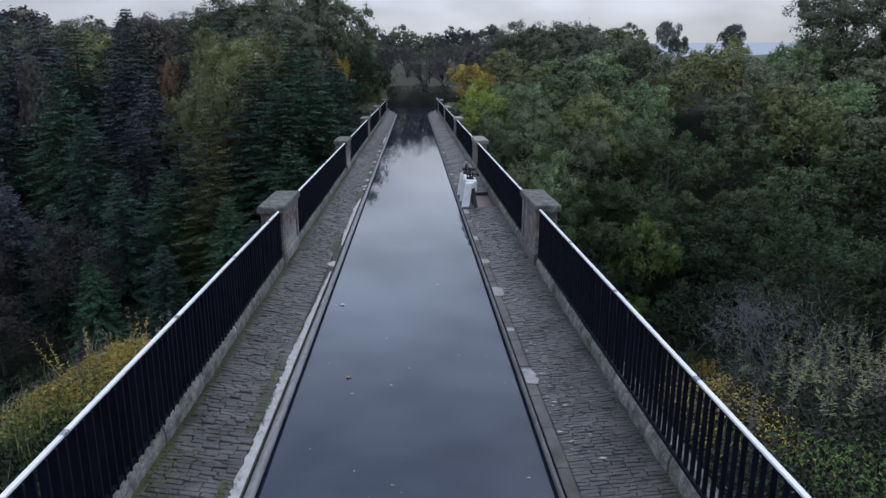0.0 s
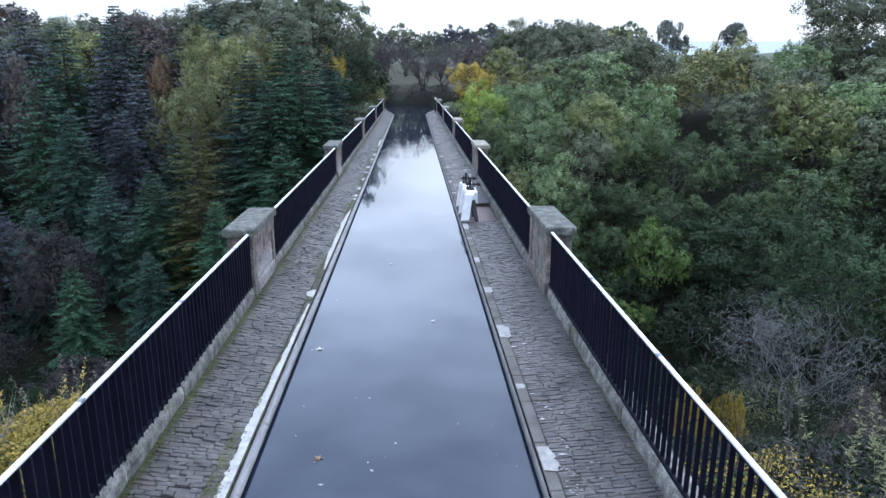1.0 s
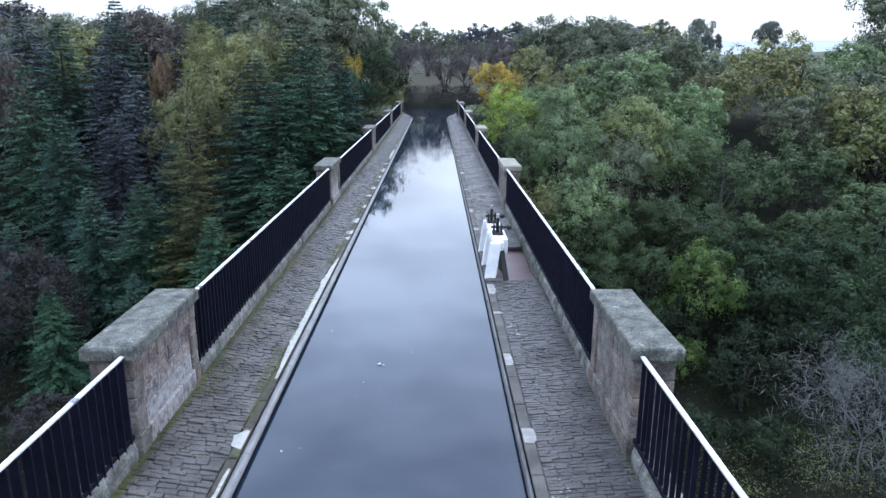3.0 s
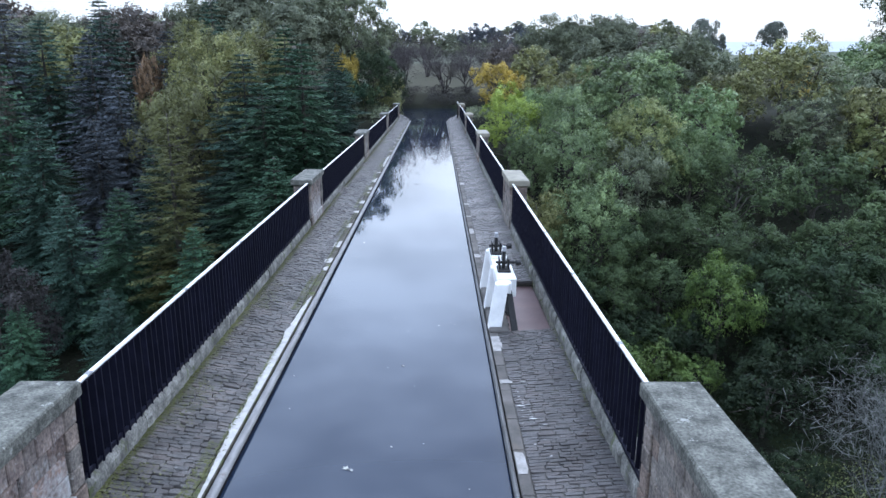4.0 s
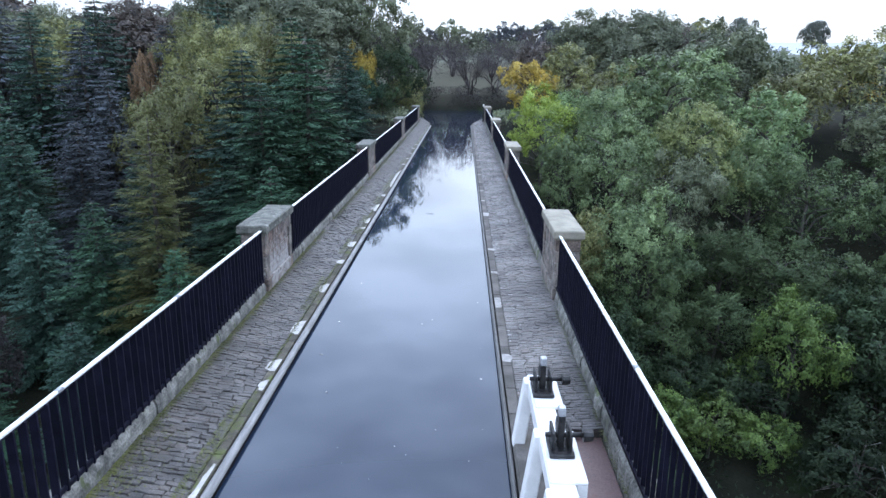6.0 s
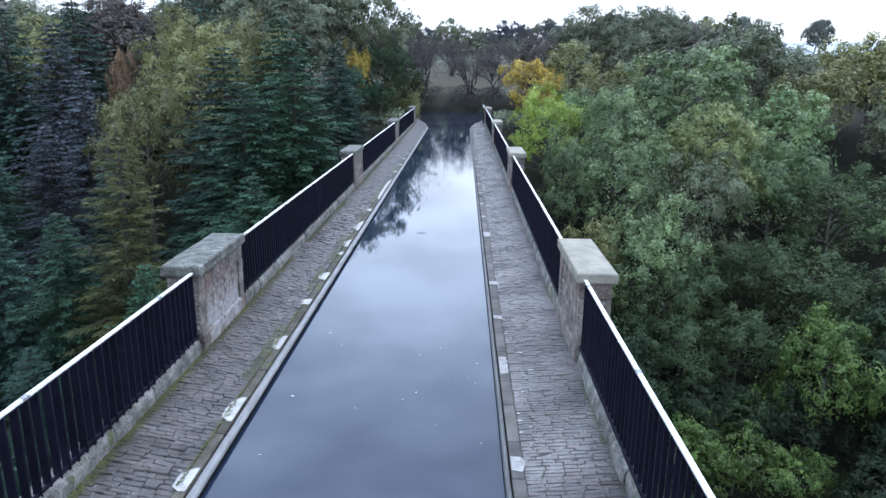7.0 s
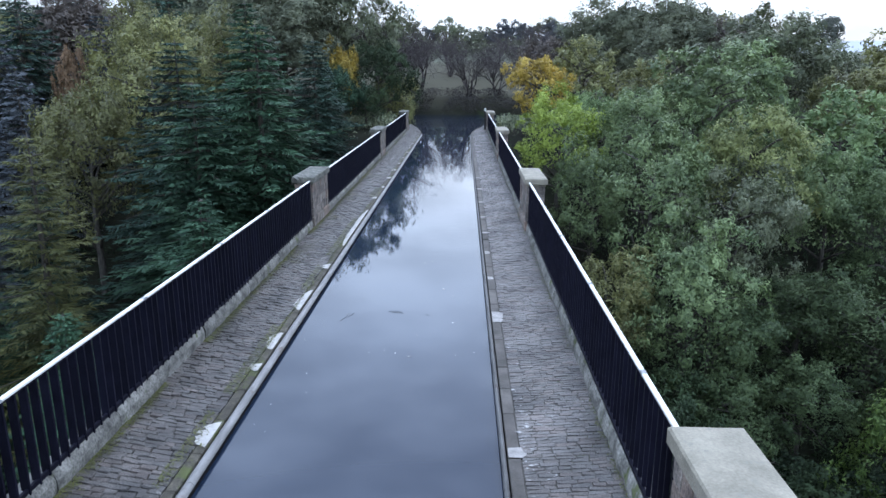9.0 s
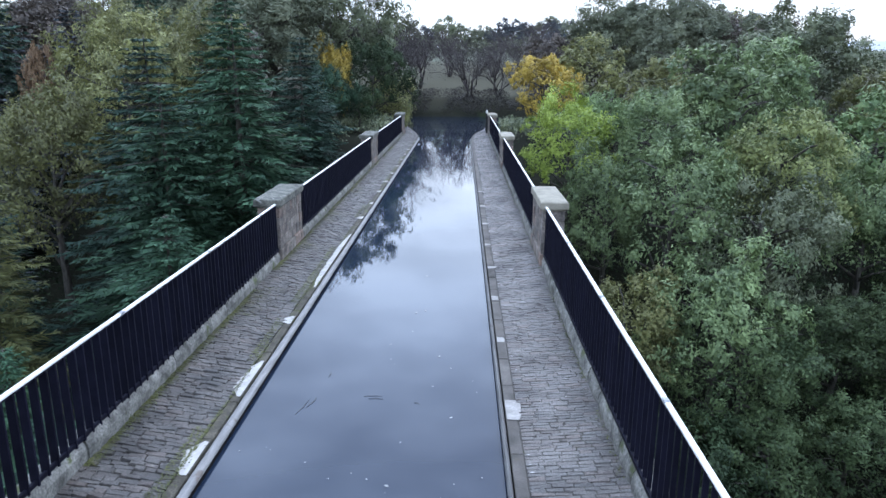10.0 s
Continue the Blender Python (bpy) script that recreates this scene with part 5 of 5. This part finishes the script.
# right of the canal: ash, sallow and autumn colour
for x, y, top, leaf, k, kind in (
        (7.4, 73.5, 3.4, "lime", 0.85, None), (7.0, 84.5, 6.0, "gold", 0.8, None), (8.0, 60.5, -3.3, "olive", 0.75, None), (7.6, 53.0, -7.6, "ash", 0.8, "round"), (8.6, 67.5, 0.6, "ash", 0.75, None), (7.6, 46.5, -11.5, "shade", 0.9, "round"), (20.0, 27.0, -8.5, "russet", 0.7, "round"), (12.5, 73.0, 4.0, "ash", 0.9, None), (17.2, 75.0, 6.2, "ash", 1.0, None), (11.4, 66.5, 2.0, "ash", 0.85, None),
        (18.0, 69.0, 3.0, "dull_lime", 0.9, None), (15.2, 64.5, 0.4, "grey", 0.8, None), (21.8, 67.5, 1.2, "ash", 0.8, None), (24.5, 72.0, 3.6, "green", 0.95, None), (11.8, 60.0, -2.0, "ash", 0.85, None), (18.0, 62.0, -4.6, "grey", 1.0, None), (12.6, 59.0, -4.4, "green", 0.85, None),
        (21.0, 60.0, -4.4, "grey", 1.0, None), (22.5, 58.5, -4.9, "ash", 1.0, None), (25.6, 66.5, -0.2, "mid", 1.0, None), (32.5, 68.0, -0.6, "grey", 1.05, None), (42.0, 72.0, 2.4, "dull_lime", 1.0, None),
        (9.0, 55.5, -8.0, "ash", 0.9, "round"), (30.0, 60.0, -5.0, "grey", 1.0, None), (37.0, 63.0, -3.5, "grey", 1.1, None), (44.0, 64.0, -2.0, "grey", 1.1, None),
        (52.0, 68.0, 2.0, "green", 1.1, None), (27.0, 52.0, -10.0, "grey", 1.0, "round"), (34.0, 54.0, -8.5, "grey", 1.0, "round"), (42.0, 56.0, -6.5, "grey", 1.0, None),
        (22.5, 82.0, 6.8, "ash", 1.0, None), (30.0, 80.0, 5.4, "olive", 1.0, None), (36.5, 78.0, 2.4, "grey", 1.0, None), (15.0, 84.0, 5.6, "olive", 0.9, None), (12.0, 94.0, 7.5, "olive", 1.0, None),
        (19.0, 92.0, 8.6, "dusk", 1.0, None), (26.0, 94.0, 9.0, "dusk", 1.1, None), (44.0, 96.0, 6.0, "gold", 0.7, None), (34.0, 92.0, 7.0, "grey", 1.0, None), (48.0, 84.0, 5.5, "dusk", 1.0, None),
        (58.0, 92.0, 16.0, "grey", 1.15, "tall"), (68.0, 90.0, 14.0, "grey", 1.2, "tall"), (54.0, 80.0, 6.5, "grey", 1.1, None), (62.0, 76.0, 6.0, "green", 1.1, None), (22.0, 102.0, 12.0, "dusk", 1.0, "tall"),
        (29.0, 104.0, 10.0, "russet", 1.0, "tall"), (16.5, 104.0, 11.6, "dusk", 0.9, "tall"), (11.0, 105.0, 8.5, "russet", 0.9, None), (34.0, 106.0, 9.0, "olive", 0.9, None), (78.0, 84.0, 12.0, "grey", 1.2, "tall"), (50.0, 52.0, -5.0, "grey", 1.1, None),
        (60.0, 60.0, 0.0, "green", 1.1, None), (9.5, 48.0, -13.5, "grey", 1.0, "round"), (33.0, 47.0, -12.5, "grey", 1.0, "round"), (40.0, 48.0, -11.0, "grey", 1.0, "round"),
        (19.6, 54.2, -6.9, "leafy", 0.7, "round"), (13.2, 57.0, -8.2, "mid", 0.85, "round"), (16.6, 57.6, -7.8, "mid", 0.85, "round"), (24.5, 55.5, -6.8, "deep", 1.05, "round"), (28.5, 56.5, -6.6, "deep", 1.05, "round"), (10.5, 79.0, 3.0, "green", 0.9, "round"), (62.0, 104.0, 11.0, "grey", 1.0, None)):
    broad_tree(x, y, top, leaf, k, kind)

# the rest of the wood, wherever a tree's width is free
fill = random.Random(17)
for i in range(900):
    s = fill.choice((-1, 1))
    x, y = s * fill.uniform(8, 78), fill.uniform(44, 102)
    if any((x - a) ** 2 + (y - c) ** 2 < 26 for a, c in STANDING) or abs(x) < 7 + 0.2 * max(0, y - 85) or (y > 88 and 0.38 < x / y < 0.54) or (9.5 < x < 27 and y < 57.5):
        continue
    g = ground(x, y)
    if s < 0 and y < 88:
        fir_tree(x, y, g + fill.uniform(11, 15), fill.choice(("spruce", "slate", "slate", "fir", "spruce", "fir")), 1.0)
    else:
        broad_tree(x, y, g + (fill.uniform(9.5, 12.5) if y < 70 else fill.uniform(8, 10.5)), fill.choice(("grey", "ash", "grey", "grey", "green", "olive")), 1.0)

# low bushes on the valley floor; the dark leaf picks carry its shade in colour
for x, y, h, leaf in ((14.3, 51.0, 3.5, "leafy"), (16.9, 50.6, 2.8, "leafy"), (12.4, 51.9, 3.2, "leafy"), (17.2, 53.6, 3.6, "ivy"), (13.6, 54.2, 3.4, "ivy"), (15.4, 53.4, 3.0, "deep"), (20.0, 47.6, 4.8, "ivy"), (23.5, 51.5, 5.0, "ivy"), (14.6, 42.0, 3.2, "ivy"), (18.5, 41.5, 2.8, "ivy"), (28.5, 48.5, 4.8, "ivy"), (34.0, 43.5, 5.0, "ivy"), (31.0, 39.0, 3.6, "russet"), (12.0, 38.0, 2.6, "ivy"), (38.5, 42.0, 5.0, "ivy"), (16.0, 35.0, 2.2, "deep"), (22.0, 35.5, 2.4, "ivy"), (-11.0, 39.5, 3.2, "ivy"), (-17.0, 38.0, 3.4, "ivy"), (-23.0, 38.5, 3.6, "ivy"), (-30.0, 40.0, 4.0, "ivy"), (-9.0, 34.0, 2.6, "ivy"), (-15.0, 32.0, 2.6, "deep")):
    plant(tree_rng.choice(SHRUB), x, y, None, h, 9.0, leaf, "shrub_bush", "dark evergreen bush on the valley floor, shade put into its leaf colour" if leaf in ("ivy", "deep") else "fresh green leafy bush on the valley floor" if leaf == "leafy" else "brown withered bush on the valley floor", "valley bushes", 1.15)

# small yellow sapling on the near slope
for x, y, h in ((9.65, 20.5, 2.7), (9.0, 21.6, 3.2)):
    plant(SHRUB[0], x, y, None, h, 9.0, "gold", "sapling", "small golden-leaved sapling on the grassy slope", "golden saplings", 0.36)

# leafless growth
for i, (x, y, h) in enumerate(((23.0, 39.8, 8.6),)):
    plant(BUSH[i % 2], x, y, None, h, 6.5, None, "bare_bush", "leafless pale-twigged bush on the valley side", "bare bushes")
for i, (x, y, h) in enumerate(((1.9, 112.0, 6.6), (5.2, 113.2, 5.4), (-4.6, 126.0, 8.0), (-8.5, 131.0, 8.5), (9.5, 128.0, 8.0), (13.0, 133.0, 8.5), (-1.0, 150.0, 8.0), (6.0, 146.0, 7.5), (-7.5, 106.5, 12.0))):
    plant(BARE[i % 2], x, y, None, h, 9.0, None, "bare_tree", "leafless winter-brown tree on the far canal bank", "bare trees", 1.15)

# skyline: woods beyond the canal's end, single trees in the field
# grey, dusk and slate picks put distance haze into these crowns' colour
sky_rng = random.Random(12)
for i in range(46):
    x = -110 + 240 * i / 45 + sky_rng.uniform(-3, 3)
    y = sky_rng.uniform(215, 275)
    if 82 < x < 128:
        continue
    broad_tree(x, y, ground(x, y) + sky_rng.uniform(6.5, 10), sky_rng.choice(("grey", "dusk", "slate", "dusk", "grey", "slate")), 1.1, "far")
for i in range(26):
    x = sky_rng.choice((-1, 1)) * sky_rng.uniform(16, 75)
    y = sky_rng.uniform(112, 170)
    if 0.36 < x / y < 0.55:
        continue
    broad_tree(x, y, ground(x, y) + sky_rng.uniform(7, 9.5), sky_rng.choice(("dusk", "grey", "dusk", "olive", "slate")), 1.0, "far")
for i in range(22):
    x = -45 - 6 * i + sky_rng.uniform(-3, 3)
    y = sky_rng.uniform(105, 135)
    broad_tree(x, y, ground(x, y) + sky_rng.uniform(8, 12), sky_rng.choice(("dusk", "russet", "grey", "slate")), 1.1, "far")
for x, y, h, leaf, k in ((135.0, 298.0, 17.0, "lone", 0.8), (107.0, 292.0, 18.5, "lone", 0.6), (112.5, 296.0, 12.5, "lone", 0.8)):
    plant(LONE[int(x) % 2], x, y, None, h, 12.0, leaf, "broadleaf_tree", WORDS[leaf] + " broadleaf tree alone in the far field", "field trees", k, z=ground(x, y) - 4.5)

# ---- undergrowth on the near bank ----


def weeds(name, label, spots, material, n, seed, tall, size):
    r = np.random.RandomState(seed)
    pos, nor = [], []
    while len(pos) < n:
        x0, x1, y0, y1 = spots[r.randint(len(spots))]
        x, y = r.uniform(x0, x1), r.uniform(y0, y1)
        d = noise.noise(Vector((x * 0.35, y * 0.35, seed)))
        # the left bank falls away with distance from the aqueduct
        if name == "bank_weeds" and x < 0 and y > 15.6 + 1.6 * (x + 4) + 1.2 * noise.noise(Vector((x, y, 4.0))):
            continue
        # thin out towards the edges of the patch
        side = (x - x0 if x < 0 else x1 - x) / (x1 - x0)
        rim = min(side, (y - y0) / (y1 - y0), (y1 - y) / (y1 - y0)) * 6 + 0.9 * noise.noise(Vector((x * 0.8, y * 0.8, 9.0)))
        if rim < r.uniform(0, 1):
            continue
        if d < r.uniform(-0.5, 0.1):
            continue
        h = tall * (0.45 + 0.75 * max(0, d + 0.3)) * r.uniform(0, 1) ** 0.6
        pos.append((x, y, ground(x, y) + h))
        nor.append((r.normal(0, 0.6), r.normal(0, 0.6), 0.8))
    q = leaves_at(np.array(pos), np.array(nor), size, r, 0.5)
    return tagged(new(name, tris(name, q, material)), label, "undergrowth", kind="stuff")


LEFT_BANK = [(-7.0, -3.7, 4.0, 15.2)]
RIGHT_BANK = [(3.8, 13, 5.0, 13.0)]
weeds("bank_weeds", "yellowing weeds and bramble on the near bank", LEFT_BANK, LEAF["dull_lime"], 5000, 21, 0.7, 0.034)
weeds("bank_weeds", "green nettles on the near bank", LEFT_BANK, LEAF["shade"], 16000, 22, 0.6, 0.036)
weeds("bank_weeds", "golden dying weeds on the near bank", [(-6.2, -3.8, 8.6, 15.0)], LEAF["gold"], 11000, 23, 1.0, 0.036)
weeds("bank_weeds", "russet dying weeds on the near bank", [(-7.0, -4.0, 9.5, 15.0)], LEAF["russet"], 3500, 33, 0.9, 0.036)
weeds("bank_weeds", "dark undergrowth on the near bank", LEFT_BANK, LEAF["ivy"], 18000, 36, 0.5, 0.06)
weeds("bank_weeds", "orange and gold bramble on the near bank", [(3.9, 5.6, 7.6, 11.2)], LEAF["gold"], 2400, 24, 0.6, 0.028)
weeds("bank_weeds", "russet bramble on the near bank", RIGHT_BANK, LEAF["russet"], 4000, 25, 0.45, 0.036)
weeds("bank_weeds", "dead brown bracken on the near bank", RIGHT_BANK, LEAF["litter"], 14000, 34, 0.5, 0.05)
weeds("bank_weeds", "dark green weeds on the near bank", RIGHT_BANK, LEAF["ivy"], 26000, 26, 0.35, 0.06)
weeds("bank_weeds", "dull green weeds on the near bank", [(3.9, 12, 5.0, 10.5)], LEAF["shade"], 9000, 37, 0.45, 0.036)
weeds("ground_herbs", "low yellow-green herbs on the valley floor", [(14, 27, 31, 46)], LEAF["dull_lime"], 9000, 38, 0.35, 0.075)


def sprigs(name, label, spots, material, n, seed, tall):
    """Tall leafy weeds: bent stems with pairs of narrow leaves."""
    r = np.random.RandomState(seed)
    out = []
    for i in range(n):
        x0, x1, y0, y1 = spots[r.randint(len(spots))]
        x, y = r.uniform(x0, x1), r.uniform(y0, y1)
        foot = np.array((x, y, ground(x, y)))
        lean = np.array((r.normal(0, 0.22), r.normal(0, 0.22), 1.0)) * tall * r.uniform(0.6, 1.2)
        w_ = np.array((0.008, 0.004, 0))
        out.append((foot - w_, foot + w_, foot + lean))
        for k in range(44):
            u = r.uniform(0.3, 1.0)
            a = r.uniform(0, 6.28)
            way = np.array((math.cos(a), math.sin(a), r.uniform(-0.1, 0.7))) * r.uniform(0.06, 0.13) * (1.25 - u * 0.8)
            p = foot + lean * u
            side = np.cross(way, (0, 0, 1.0)) * 0.16
            out.append((p, p + way * 0.5 + side, p + way))
            out.append((p, p + way * 0.5 - side, p + way))
    return tagged(new(name, tris(name, np.array(out), material)), label, "undergrowth", kind="stuff")


sprigs("leafy_weeds", "tall grey-green leafy weeds on the near bank", [(5.6, 8.6, 8.6, 11.4)], LEAF["olive"], 46, 51, 1.4)
sprigs("leafy_weeds", "tall yellowing weeds at the bank's edge", [(-5.8, -4.0, 9.6, 13.6)], LEAF["gold"], 40, 52, 1.1)
sprigs("leafy_weeds", "russet seeding weeds at the bank's edge", [(-5.8, -4.1, 10.2, 14.0), (4.6, 9, 7, 10.0)], LEAF["russet"], 40, 53, 1.2)


def stalks(name, label, spots, material, n, seed, tall):
    """Thin dry grass and weed stems, leaning every way."""
    r = np.random.RandomState(seed)
    out = []
    while len(out) < n:
        x0, x1, y0, y1 = spots[r.randint(len(spots))]
        x, y = r.uniform(x0, x1), r.uniform(y0, y1)
        if noise.noise(Vector((x * 0.4, y * 0.4, seed))) < r.uniform(-0.3, 0.2):
            continue
        foot = np.array((x, y, ground(x, y)))
        lean = np.array((r.normal(0, 0.25), r.normal(0, 0.25), 1.0)) * tall * r.uniform(0.5, 1.25)
        a = r.uniform(0, 6.28)
        w_ = np.array((math.cos(a), math.sin(a), 0)) * 0.012
        out.append((foot - w_, foot + w_, foot + lean))
    return tagged(new(name, tris(name, np.array(out), material)), label, "undergrowth", kind="stuff")


stalks("dry_grass", "tall dry straw-coloured grass on the near bank", LEFT_BANK, LEAF["dull_lime"], 500, 41, 1.0)
stalks("dry_grass", "sparse dry stems on the near bank", RIGHT_BANK, LEAF["russet"], 350, 42, 1.0)
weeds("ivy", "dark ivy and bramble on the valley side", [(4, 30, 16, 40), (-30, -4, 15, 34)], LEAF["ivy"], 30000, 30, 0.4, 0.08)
# scrub takes the dark ivy leaf, with valley-floor shade put into its colour
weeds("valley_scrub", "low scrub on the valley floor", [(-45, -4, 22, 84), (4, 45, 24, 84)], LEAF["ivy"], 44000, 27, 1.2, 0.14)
weeds("far_hedge", "grey-green hedge and wood edge across the far field", [(-130, 80, 208, 285)], LEAF["grey"], 22000, 31, 4.5, 0.6)
weeds("canal_bank_scrub", "dark brown scrub on the far canal bank", [(-22, 22, 105.5, 114)], LEAF["litter"], 26000, 28, 1.2, 0.085)
weeds("canal_bank_scrub", "dark scrub beside the canal's end", [(-14, -4.5, 83, 97), (4.0, 14, 83, 97)], LEAF["grey"], 9000, 29, 1.6, 0.14)
